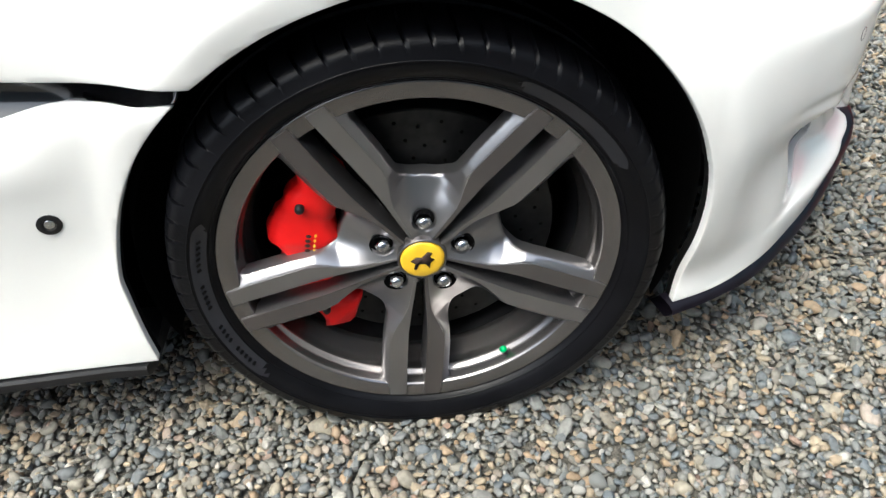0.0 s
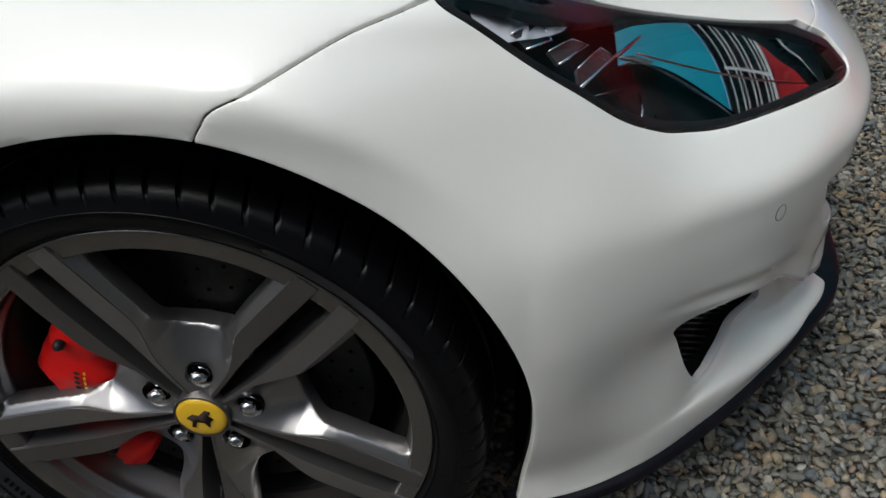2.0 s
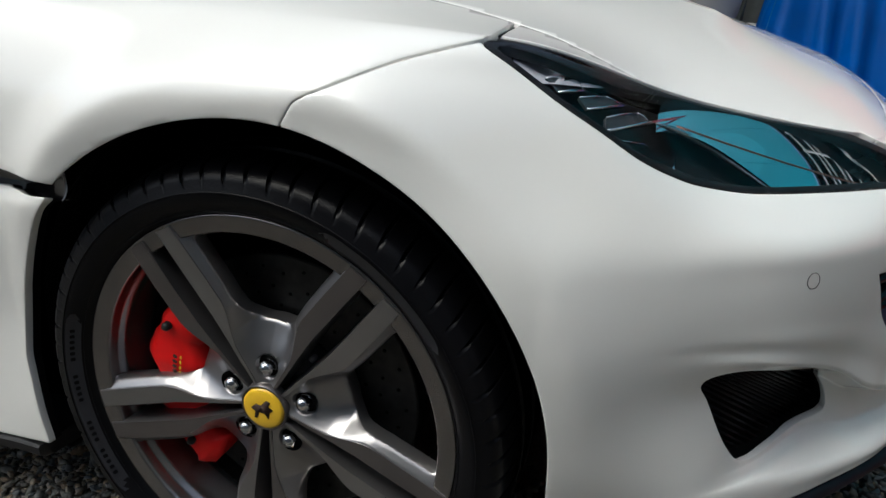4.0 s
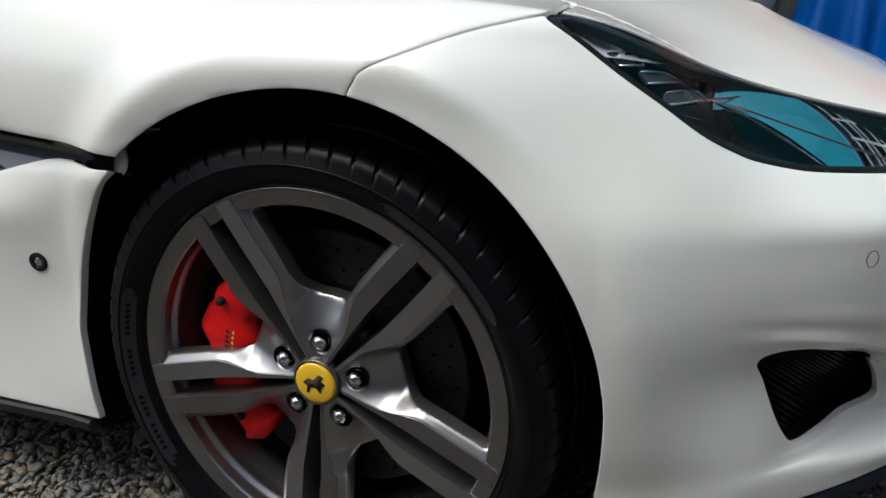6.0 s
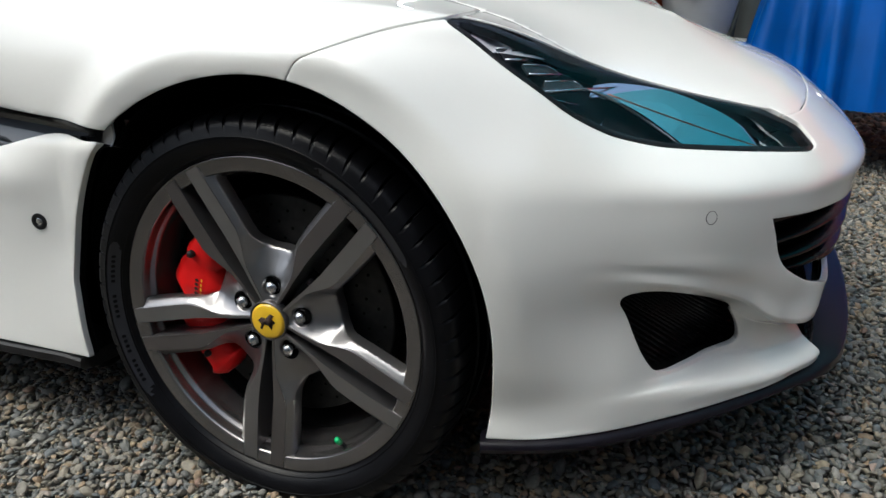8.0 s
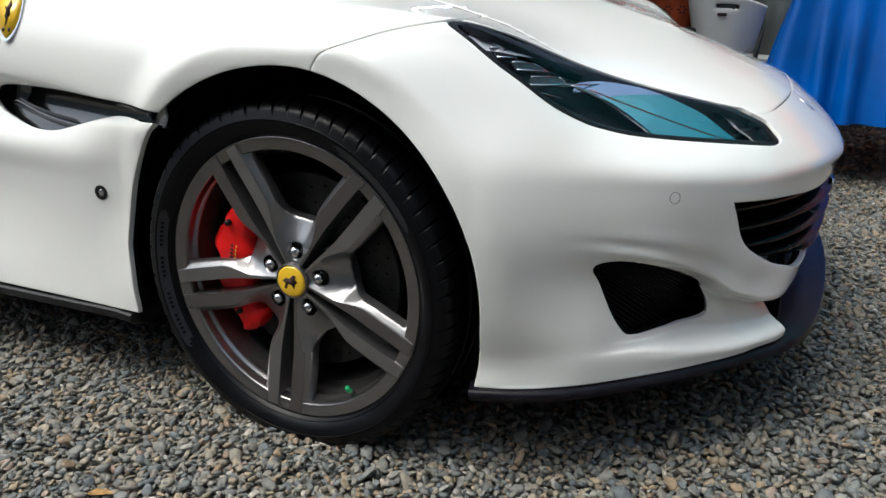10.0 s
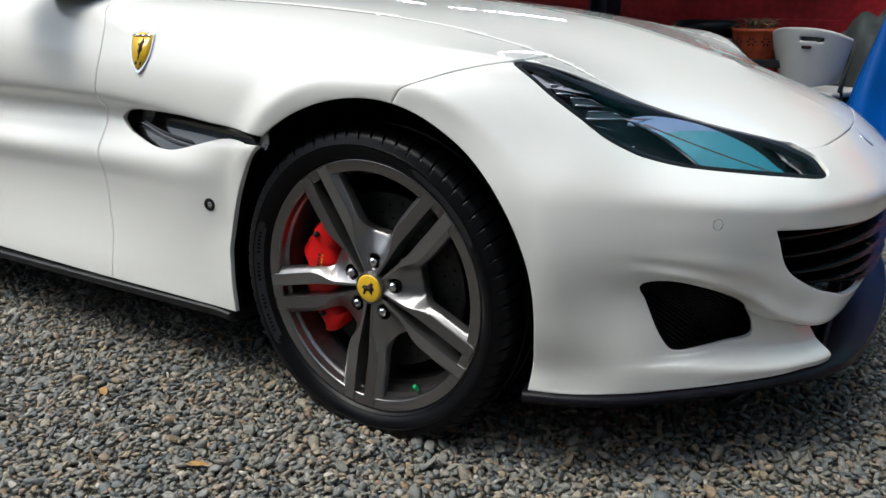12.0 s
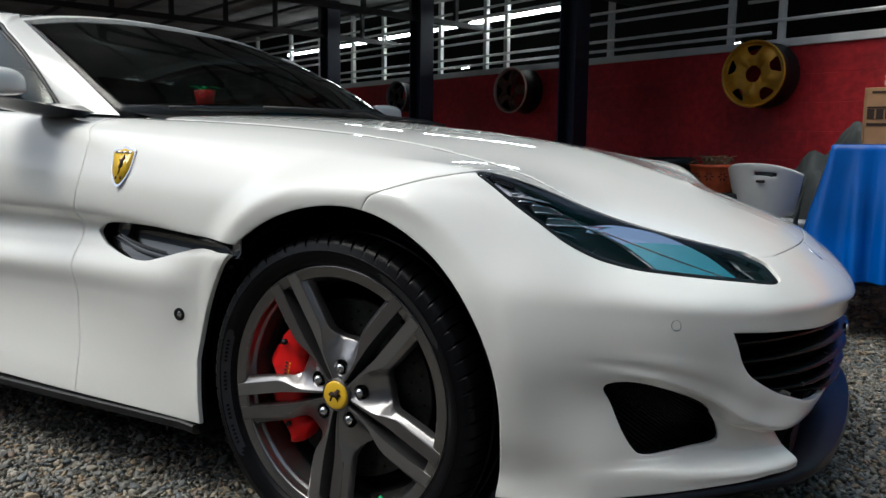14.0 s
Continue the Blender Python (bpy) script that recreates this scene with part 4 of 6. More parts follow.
part("marker_lens", moved(revolve([(.0001, -.0015), (.005, -.0018), (.0078, -.0005), (.008, .002)], 24), at), CHROME, lamp)

# shield on the fender
SHIELD = smooth_line([(0, -.052), (.018, -.036), (.030, -.010), (.034, .022), (.033, .034), (.018, .037), (0, .042), (-.018, .037), (-.033, .034), (-.034, .022), (-.030, -.010), (-.018, -.036)], 3, True)
for s in (1, -1):
    at = stuck(-.665, .778)
    sh = lambda k, a, b: (lambda q: q if s > 0 else mirrored(q))(moved(prism([(x * k, z * k) for x, z in SHIELD], a, b, .0008), at))
    emblem = part("fender_shield", sh(1.12, -.0025, .006), CHROME, CAR, "yellow enamel shield with chrome rim", sharp=40)
    part("enamel", sh(.98, -.0036, .0), YELLOW, emblem)
    mk = [(-.006, -.028), (-.001, -.020), (.000, -.010), (.006, -.004), (.004, .008), (.010, .016), (.006, .026), (.001, .018), (-.004, .012), (-.011, .014), (-.006, .004), (-.009, -.006), (-.004, -.014)]
    q = moved(prism(mk, -.0046, -.002), at)
    part("shield_mark", q if s > 0 else mirrored(q), PRINT, emblem)
    q = moved(join(box(-.012, -.0044, -.038, -.006, -.002, -.030), box(.004, -.0044, -.038, .010, -.002, -.030)), at)
    part("shield_bar", q if s > 0 else mirrored(q), PRINT, emblem)
    q = moved(join(*[box(-.028 + .019 * i, -.0043, .0285, -.011 + .019 * i, -.002, .0335) for i in range(3)]), at)
    part("shield_stripe", q if s > 0 else mirrored(q), CHROME, emblem)

# vent behind the wheel: black scoop
scoop = SKIN.cut(lambda p: not_arch(p) - .003).cut(lambda p: -in_vent((p[0], p[2])) + .012 if p[1] < -.6 and -.82 < p[0] < -.22 else -1)
for s in (1, -1):
    q = scoop.shell(depth=.02, lip=.0, drop=.034)
    v = part("side_vent", q if s > 0 else mirrored(q), GLOSS_BLACK, CAR, "gloss black side vent with a curved blade")
    blade = []
    for t in np.linspace(0, 1, 10):
        x, z = -.735 + .20 * t, .596 - .040 * t - .006 * math.sin(t * 3.1)
        p, n = on_skin(x, z)
        blade.append((p - n * .006, p - n * .030 + Vector((0, 0, .012)), p - n * .015 + Vector((0, 0, .022))))
    V = [tuple(c) for r in blade for c in r]
    F = [(3 * k + j, 3 * k + 3 + j, 3 * k + 4 + j, 3 * k + 1 + j) for k in range(9) for j in range(2)]
    part("blade", (V, F) if s > 0 else mirrored((V, F)), GLOSS_BLACK, v)

# air intake: a dark tunnel from the edge of the skin to a panel of slanted ribs
from mathutils.bvhtree import BVHTree
SKIN_TREE = BVHTree.FromPolygons([Vector(p[:3]) for p in SKIN.p], [tuple(f) for f in SKIN.f])
AXIS = Vector((-.42, .905, .02))
ring = [skin_at(u, v) for u, v in INTAKE]
mid = sum(ring, Vector()) / len(ring)
m = len(ring)
for s in (1, -1):
    g = lambda q: q if s > 0 else mirrored(q)
    V, F = [], []
    for d, k in ((.004, 1.02), (.010, 1.015), (.046, .98)):
        V += [tuple(mid + (p - mid) * k + AXIS * d) for p in ring]
    for r in range(2):
        F += [(r * m + i, r * m + (i + 1) % m, r * m + m + (i + 1) % m, r * m + m + i) for i in range(m)]
    F.append(tuple(range(2 * m, 3 * m)))
    panel = part("air_intake", g((V, F)), HOLE, CAR, "dark air intake with slanted ribbed mesh", smooth=False)
    base = [mid + (p - mid) * .99 + AXIS * .033 for p in ring]
    # ribs run slantwise between the two sides of the opening
    slant, across = Vector((.66, 0, -.75)), Vector((.75, 0, .66))
    flat = [(p.dot(slant), p.dot(across), p) for p in base]
    ribs = []
    lo, hi = min(f[1] for f in flat), max(f[1] for f in flat)
    k = lo + .004
    while k < hi:
        cuts = []
        for i in range(m):
            p, q = flat[i], flat[(i + 1) % m]
            if (p[1] - k) * (q[1] - k) < 0:
                cuts.append(p[2].lerp(q[2], (k - p[1]) / (q[1] - p[1])))
        if len(cuts) >= 2:
            ribs.append(tube([cuts[0] - AXIS * .006, (cuts[0] + cuts[1]) / 2 - AXIS * .006, cuts[1] - AXIS * .006], .0014, 5))
        k += .0050
    for rib in ribs:
        part("rib", g(rib), SPLITTER, panel)

# grille
def nose_x(y):
    return .925 - .62 * abs(y) ** 2.3 - .05 * abs(y)
gr = part("grille", ([(nose_x(y) - .16, y, z) for y in np.linspace(-.66, .66, 23) for z in (.20, .53)], [(2 * i, 2 * i + 2, 2 * i + 3, 2 * i + 1) for i in range(22)]), LINER, CAR, "wide black grille with curved horizontal slats")
for z, yy, d in ((.440, .60, .012), (.400, .585, .008), (.357, .53, .010), (.317, .42, .014), (.282, .26, .02)):
    rows = []
    for y in np.linspace(-yy, yy, 37):
        x = nose_x(y) - d - .05 * (abs(y) / yy) ** 6
        rows.append([(x, y, z - .003), (x + .003, y, z), (x, y, z + .004), (x - .055, y, z + .016), (x - .056, y, z + .010)])
    V = [p for r in rows for p in r]
    F = [(5 * i + j, 5 * i + 5 + j, 5 * i + 5 + (j + 1) % 5, 5 * i + (j + 1) % 5) for i in range(36) for j in range(5)]
    part("slat", (V, F), GRILLE_BLACK, gr)
for z0, z1 in ((.405, .50),):
    for s in (1, -1):
        V = [(nose_x(.62) + .012 - t * .6, s * (.645 - t * 1.0), z) for t in np.linspace(.015, .17, 8) for z in (z0, z1)]
        part("grille_side", (V, [(2 * i, 2 * i + 2, 2 * i + 3, 2 * i + 1) for i in range(7)]), SATIN_BLACK, gr)
part("grille_emblem", moved(prism([(-.03, -.012), (.03, -.012), (.036, .010), (-.036, .010)], -.004, .004, .001), Matrix.Translation((.915, -.03, .40)) @ Matrix.Rotation(radians(90), 4, "Z")), CHROME, gr, "small chrome emblem")

# small dark badge on top of the nose
hit = SKIN_TREE.ray_cast(Vector((.835, -.06, 1.2)), Vector((0, 0, -1)))
m = Matrix.Translation(hit[0]) @ (hit[1] if hit[1].z > 0 else -hit[1]).to_track_quat("Z", "Y").to_matrix().to_4x4()
part("nose_badge", moved(moved(prism([(-.006, -.020), (.006, -.020), (.008, .020), (-.008, .020)], -.0012, .001, .0005), Matrix.Rotation(radians(90), 4, "X")), m), CHROME, CAR, "small chrome badge on the nose")

# splitter, lower opening, side skirts
edge = smooth_line([(.368, -.917), (.44, -.896), (.52, -.860), (.62, -.782), (.71, -.694), (.80, -.590), (.862, -.512), (.893, -.43), (.915, -.28), (.926, -.12), (.929, 0)], 5)
edge = edge + [np.array((p[0], -p[1])) for p in reversed(edge[:-1])]
V, F = [], []
m = len(edge)
for i, p in enumerate(edge):
    a, b = edge[max(i - 1, 0)], edge[min(i + 1, m - 1)]
    t = (b - a) / np.linalg.norm(b - a)
    nrm = np.array((t[1], -t[0]))
    front_part = max(0, min(1, (p[0] - .83) / .06))
    wide = .03 + .075 * front_part
    lift = .010 * front_part
    for off, z in ((.002, .176), (.006, .181), (.004, .187 + lift), (-.004, .1915 + lift), (-wide, .1925 + lift * .4), (-wide - .02, .165), (-.01, .164)):
        V.append((p[0] + nrm[0] * off, p[1] + nrm[1] * off, z))
for i in range(m - 1):
    for j in range(7):
        q = (j + 1) % 7
        F.append((i * 7 + j, i * 7 + 7 + j, i * 7 + 7 + q, i * 7 + q))
part("front_splitter", (V, [tuple(reversed(f)) for f in F]), SPLITTER, CAR, "satin black front splitter lip", sharp=50)
# unseen tray, added to block light and darken the ground below
tray = [(.70, .42), (.62, .56), (.45, .62), (.38, .58), (-.38, .58), (-.46, .78), (-2.2, .78), (-2.28, .56), (-3.2, .56)]
ring = [(x, -w) for x, w in tray] + [(x, w) for x, w in reversed(tray)]
V = [(x, y, z) for z in (.150, .162) for x, y in ring]
m = len(ring)
part("undertray", (V, [tuple(range(m)), tuple(reversed(range(m, 2 * m)))] + [(i, i + m, (i + 1) % m + m, (i + 1) % m) for i in range(m)]), LINER, CAR, "unseen flat black tray added under the car to darken the ground", smooth=False)
low = part("lower_opening", ([(.80 + .02 * math.cos(y * 3), y, z) for y in np.linspace(-.50, .50, 15) for z in (.18, .275)], [(2 * i, 2 * i + 2, 2 * i + 3, 2 * i + 1) for i in range(14)]), LINER, CAR)
hexes = []
for j in range(4):
    for i in range(44):
        y, z = -.49 + .0225 * (i + .5 * (j % 2)), .19 + .019 * j
        hexes.append(tube([(.835, y + .011 * math.cos(radians(60 * k + 30)), z + .011 * math.sin(radians(60 * k + 30))) for k in range(6)], .0016, 4, True))
tagged(part("hex_mesh", join(*hexes), SATIN_BLACK, low), kind="stuff")
for s in (1, -1):
    prof = [(-.922, .190), (-.926, .186), (-.926, .172), (-.918, .165), (-.80, .150), (-.80, .190)]
    xs = [-2.27, -1.6, -.9, -.44, -.395, -.388]
    V = [(x, s * (y + (.012 if i == 5 else 0)), z - .004 * (i > 3)) for i, x in enumerate(xs) for y, z in prof]
    F = [(6 * i + j, 6 * i + 6 + j, 6 * i + 6 + (j + 1) % 6, 6 * i + (j + 1) % 6) for i in range(5) for j in range(6)] + [tuple(range(6)), tuple(range(35, 29, -1))]
    if s < 0:
        F = [tuple(reversed(f)) for f in F]
    part("side_skirt", (V, [tuple(reversed(f)) for f in F]), SATIN_BLACK, CAR, "satin black side skirt", sharp=40)

# ---------------------------------------------------------------- cabin
def loft(rows, k=6, closed=False):
    """A smooth sheet through rows of points."""
    A = [smooth_line(r, k) for r in rows]
    cols = [smooth_line(c, k) for c in zip(*A)]
    n = len(cols[0])
    V = [tuple(p) for c in cols for p in c]
    F = [(i * n + j, (i + 1) * n + j, (i + 1) * n + j + 1, i * n + j + 1) for i in range(len(cols) - 1) for j in range(n - 1)]
    return V, F


def thick(shape, d):
    """The sheet with a second one d below it and a closed border."""
    V, F = shape
    bm = bmesh.new()
    vs = [bm.verts.new(v) for v in V]
    for f in F:
        bm.faces.new([vs[i] for i in f])
    bmesh.ops.recalc_face_normals(bm, faces=bm.faces[:])
    bmesh.ops.solidify(bm, geom=bm.faces[:], thickness=d)
    return bm


screen_rows = [[(-.828, -.735, .906), (-.725, -.52, .922), (-.655, -.26, .930), (-.630, 0, .933)],
               [(-1.125, -.690, 1.078), (-1.05, -.50, 1.100), (-1.00, -.26, 1.112), (-.985, 0, 1.115)],
               [(-1.405, -.618, 1.210), (-1.40, -.45, 1.243), (-1.39, -.24, 1.262), (-1.385, 0, 1.266)]]
full = [r + [(x, -y, z) for x, y, z in reversed(r[:-1])] for r in screen_rows]
screen = part("windscreen", thick(loft(full), .005), GLASS, CAR, "dark reflective raked windscreen")
screen.visible_shadow = False
part("screen_frit", loft([[(x + .008, y, z - .006) for x, y, z in full[0]], [(x - .05, y * .99, z + .022) for x, y, z in full[0]]], 5), GLOSS_BLACK, screen, "black band along the foot of the screen")
roof_rows = [full[2]] + [[(x - dx, y * w, z + dz) for x, y, z in full[2]] for dx, w, dz in ((.06, 1.0, .012), (.45, .98, .035), (.85, .95, .0), (1.25, .92, -.12), (1.62, .88, -.30))]
part("roof", loft(roof_rows), PAINT, CAR)
for s in (1, -1):
    g = lambda q: q if s > 0 else mirrored(q)
    outer = [(-.985, -.775, .905), (-1.15, -.752, 1.05), (-1.31, -.722, 1.155), (-1.45, -.69, 1.205), (-1.9, -.66, 1.235), (-2.4, -.66, 1.16)]
    mid = [(-.905, -.765, .910), (-1.14, -.728, 1.068), (-1.35, -.680, 1.185), (-1.46, -.655, 1.228), (-1.9, -.625, 1.265), (-2.4, -.60, 1.19)]
    inn = [(-.825, -.738, .907), (-1.122, -.694, 1.080), (-1.395, -.625, 1.210), (-1.47, -.61, 1.238), (-1.9, -.58, 1.280), (-2.4, -.55, 1.21)]
    part("windscreen_pillar", g(loft([inn, mid, outer, [(x - .012, y + .02, z - .012) for x, y, z in outer]], 8)), PAINT, CAR)
    part("glass_seal", g(tube(smooth_line([(x - .006, y - .002, z - .006) for x, y, z in outer], 6), .006, 8)), SATIN_BLACK, CAR)
    win = [[(x - .008, y + .004, z - .008) for x, y, z in outer], [(-1.0, -.790, .902), (-1.16, -.790, .906), (-1.36, -.790, .909), (-1.55, -.785, .912), (-1.9, -.78, .92), (-2.4, -.775, .93)]]
    w = part("door_window", g(loft([win[0], [tuple((np.array(a) + np.array(b)) / 2 - np.array((0, .012, 0))) for a, b in zip(*win)], win[1]], 6)), GLASS, CAR, "tinted door window")
    mod = w.modifiers.new("thickness", "SOLIDIFY")
    mod.thickness = .004
    w.visible_shadow = False
    part("waist_seal", g(tube([(-.90, -.79, .905), (-1.2, -.797, .909), (-1.6, -.792, .916), (-2.3, -.785, .93)], .007, 8)), SATIN_BLACK, CAR)
    # mirror
    body = bmesh.new()
    bmesh.ops.create_uvsphere(body, u_segments=28, v_segments=18, radius=1)
    for v in body.verts:
        x, y, z = v.co
        sq = lambda a, p: math.copysign(abs(a) ** p, a)
        v.co = Vector((sq(x, .75) * .062 * (1 - .25 * sq(y, 1)), sq(y, .65) * .098, sq(z, .7) * .048 * (1 + .12 * x)))
        v.co = Vector((-1.085, -.935, .980)) + Vector((v.co.x, v.co.y, v.co.z * (.55 if v.co.z < 0 else 1)))
        if s < 0:
            v.co.y = -v.co.y
    if s < 0:
        bmesh.ops.reverse_faces(body, faces=body.faces[:])
    mir = part("door_mirror", body, PAINT, CAR, "white door mirror on a black arm")
    arm = loft([[(-.855, -.79, .912), (-.91, -.86, .925), (-.95, -.93, .938), (-.97, -1.02, .945)], [(-.95, -.80, .896), (-1.0, -.86, .905), (-1.03, -.93, .918), (-1.03, -1.02, .935)], [(-1.06, -.80, .905), (-1.06, -.86, .920), (-1.06, -.93, .935), (-1.04, -1.02, .942)], [(-.95, -.785, .935), (-.99, -.86, .938), (-1.0, -.93, .945), (-1.0, -1.02, .950)], [(-.855, -.79, .912), (-.91, -.86, .925), (-.95, -.93, .938), (-.97, -1.02, .945)]], 5)
    part("mirror_arm", g(arm), GLOSS_BLACK, mir)
part("dashboard", loft([[(-.70, -.70, .895), (-.60, -.3, .900), (-.60, .3, .900), (-.70, .70, .895)], [(-.95, -.70, .93), (-.92, -.3, .95), (-.92, .3, .95), (-.95, .70, .93)], [(-1.15, -.70, .90), (-1.12, -.3, .92), (-1.12, .3, .92), (-1.15, .70, .90)], [(-1.2, -.70, .55), (-1.2, -.3, .55), (-1.2, .3, .55), (-1.2, .70, .55)]]), SATIN_BLACK, CAR)
part("cabin_floor", box(-2.5, -.70, .5, -1.15, .70, .56), LINER, CAR)
for y in (-.36, .36):
    seat = part("seat", box(-2.05, y - .25, .56, -1.55, y + .25, .78, .05), LINER, CAR)
    part("backrest", box(-2.2, y - .24, .70, -2.02, y + .24, 1.13, .06), LINER, seat)
part("rear_bulkhead", box(-2.42, -.62, .5, -2.36, .62, 1.08, .02), LINER, CAR)
part("steering_wheel", moved(tube([(.18 * math.cos(a), 0, .18 * math.sin(a)) for a in np.linspace(0, 2 * math.pi, 33)[:-1]], .015, 8, True), Matrix.Translation((-1.32, .36, .88)) @ Matrix.Rotation(radians(90), 4, "Z") @ Matrix.Rotation(radians(25), 4, "X")), LINER, CAR)
for y0, y1 in ((-.66, -.02), (-.05, .56)):
    pts = [(-.735 + .10 * (1 - abs(y) / .66) + .01, y, .925 + .014 * (1 - abs(y) / .66)) for y in np.linspace(y0, y1, 9)]
    arm = part("wiper", tube([(x, y, z + .004) for x, y, z in pts], .006, 6), SATIN_BLACK, CAR, "thin black wiper blade")
    part("wiper_arm", tube([(pts[4][0], pts[4][1], pts[4][2] + .012), (pts[8][0] + .03, pts[8][1] + .1, pts[8][2] + .012), (pts[8][0] + .07, pts[8][1] + .16, pts[8][2] - .006)], .007, 6), SATIN_BLACK, arm)
# a small red and green shape, added on the dashboard for a red spot in the windscreen
cup = empty("dashboard_cup", "small red and green shape added on the dashboard for a red spot in the windscreen", "cup")
part("cup_body", moved(tube([(0, 0, 0), (0, 0, .05)], [.022, .032], 14), Matrix.Translation((-.86, -.40, .945))), CALIPER, cup)
for k in range(6):
    a = k * 1.05
    part("leaf", ([(-.86, -.40, .992), (-.86 + .03 * math.cos(a), -.40 + .03 * math.sin(a), 1.008), (-.86 + .055 * math.cos(a + .2), -.40 + .055 * math.sin(a + .2), 1.003), (-.86 + .03 * math.cos(a + .5), -.40 + .03 * math.sin(a + .5), 1.004)], [(0, 1, 2, 3)]), GREEN, cup)

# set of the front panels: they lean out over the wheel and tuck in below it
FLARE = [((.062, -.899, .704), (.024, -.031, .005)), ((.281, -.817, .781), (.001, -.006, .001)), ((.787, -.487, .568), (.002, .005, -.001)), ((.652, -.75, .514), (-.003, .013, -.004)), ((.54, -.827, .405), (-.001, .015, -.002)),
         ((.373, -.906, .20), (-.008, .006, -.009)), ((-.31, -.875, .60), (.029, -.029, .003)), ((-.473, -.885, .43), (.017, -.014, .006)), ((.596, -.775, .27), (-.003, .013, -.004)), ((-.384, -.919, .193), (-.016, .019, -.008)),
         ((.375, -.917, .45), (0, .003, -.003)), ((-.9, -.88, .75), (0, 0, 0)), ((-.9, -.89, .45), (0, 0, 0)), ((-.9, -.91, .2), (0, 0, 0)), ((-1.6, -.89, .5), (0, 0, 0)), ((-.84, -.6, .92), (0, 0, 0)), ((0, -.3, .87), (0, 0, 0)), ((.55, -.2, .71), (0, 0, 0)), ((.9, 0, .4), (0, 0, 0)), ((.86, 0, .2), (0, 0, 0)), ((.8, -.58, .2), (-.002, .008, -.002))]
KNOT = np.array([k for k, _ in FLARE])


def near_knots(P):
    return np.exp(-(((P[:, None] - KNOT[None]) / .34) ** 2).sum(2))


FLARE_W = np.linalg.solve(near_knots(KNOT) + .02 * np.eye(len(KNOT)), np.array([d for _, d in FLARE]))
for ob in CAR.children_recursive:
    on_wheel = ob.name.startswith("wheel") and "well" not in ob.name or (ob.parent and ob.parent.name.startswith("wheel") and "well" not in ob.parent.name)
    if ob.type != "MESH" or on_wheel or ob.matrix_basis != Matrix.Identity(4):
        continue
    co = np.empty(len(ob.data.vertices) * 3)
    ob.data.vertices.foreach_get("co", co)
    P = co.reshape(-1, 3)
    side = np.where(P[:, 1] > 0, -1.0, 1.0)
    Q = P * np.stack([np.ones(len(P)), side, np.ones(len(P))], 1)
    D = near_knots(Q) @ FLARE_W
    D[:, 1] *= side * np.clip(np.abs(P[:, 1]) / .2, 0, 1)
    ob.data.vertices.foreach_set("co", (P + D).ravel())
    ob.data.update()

# ---------------------------------------------------------------- the yard
SLOPE = -0.37
TURN = math.atan(SLOPE)
WALL = Matrix.Translation((0, 3.95, 0)) @ Matrix.Rotation(TURN, 4, "Z")      # x along the wall, y behind it


def along(x):
    """Distance along the wall for the wall's point at world x."""
    return x / math.cos(TURN)


ground = tagged(part("ground", ([(-80, -80, -.012), (80, -80, -.012), (80, 80, -.012), (-80, 80, -.012)], [(0, 1, 2, 3)]), SOIL, smooth=False), "bed of dark soil under grey river gravel", "ground", kind="structure")
wall = tagged(part("wall_north", moved(box(-16, 0, -.1, 16, .15, 1.56), WALL), RED_WALL, smooth=False), "red painted block wall with worn paint", "wall", kind="structure")
# courses of blocks, slightly proud and uneven
rnd = random.Random(4)
blocks = []
for j in range(8):
    x = -9.0 + (.2 if j % 2 else 0)
    while x < 7.5:
        t = rnd.choice((.0016, .0020, .0024, .0028))
        blocks.append((x, j, t))
        x += .4
proto = {}
for x, j, t in blocks:
    key = round(t, 4)
    if key not in proto:
        proto[key] = mesh_of("block", *box(.0012, -key, .0012, .3988, .002, .1938, .003), RED_WALL, False)
    if -6.0 < x < 1.4 and j > 2:
        ob = new("block", proto[key])
        ob.parent = wall
        ob.matrix_basis = WALL @ Matrix.Translation((x, 0, .195 * j))
rest = [moved(box(.0012, -t, .0012, .3988, .002, .1938), Matrix.Translation((x, 0, .195 * j))) for x, j, t in blocks if not (-6.0 < x < 1.4 and j > 2)]
tagged(part("blocks", moved(join(*rest), WALL), RED_WALL, wall, smooth=False), kind="stuff")
tagged(part("wall_cap", moved(box(-16, -.02, 1.56, 16, .17, 1.615, .006), WALL), WHITE_METAL, smooth=False), "flaking white painted cap along the wall", "trim", kind="structure")

# unseen plain walls, added to close the yard behind the camera and at its ends
# their heights cut sky light and reflections; the pale west one bounces light
for name, b, lab in (("wall_south", (-.9, -8.2, -.1, 12, -8.0, 9.0), "unseen plain grey plastered wall across the yard, added to cut sky light"), ("wall_south_tall", (-3.4, -8.2, -.1, -.9, -8.0, 13.0), "unseen tall grey plastered wall added to cut sky light"), ("wall_south_low", (-14, -8.2, -.1, -3.4, -8.0, 3.6), "plain grey plastered wall of the yard"), ("wall_east", (10.0, -8.0, -.1, 10.2, 0.2, 10.5), "unseen plain grey plastered end wall added to cut sky light"), ("wall_west", (-9.4, -8.0, -.1, -9.2, 2.4, 3.2), "unseen pale plastered end wall added to bounce light"), ("wall_west_low", (-12.2, 2.4, -.1, -12.0, 8.3, 3.0), "plain grey plastered low end wall")):
    tagged(part(name, box(*b), PALE_PLASTER if name == "wall_west" else PLASTER, smooth=False), lab, "wall", kind="structure")

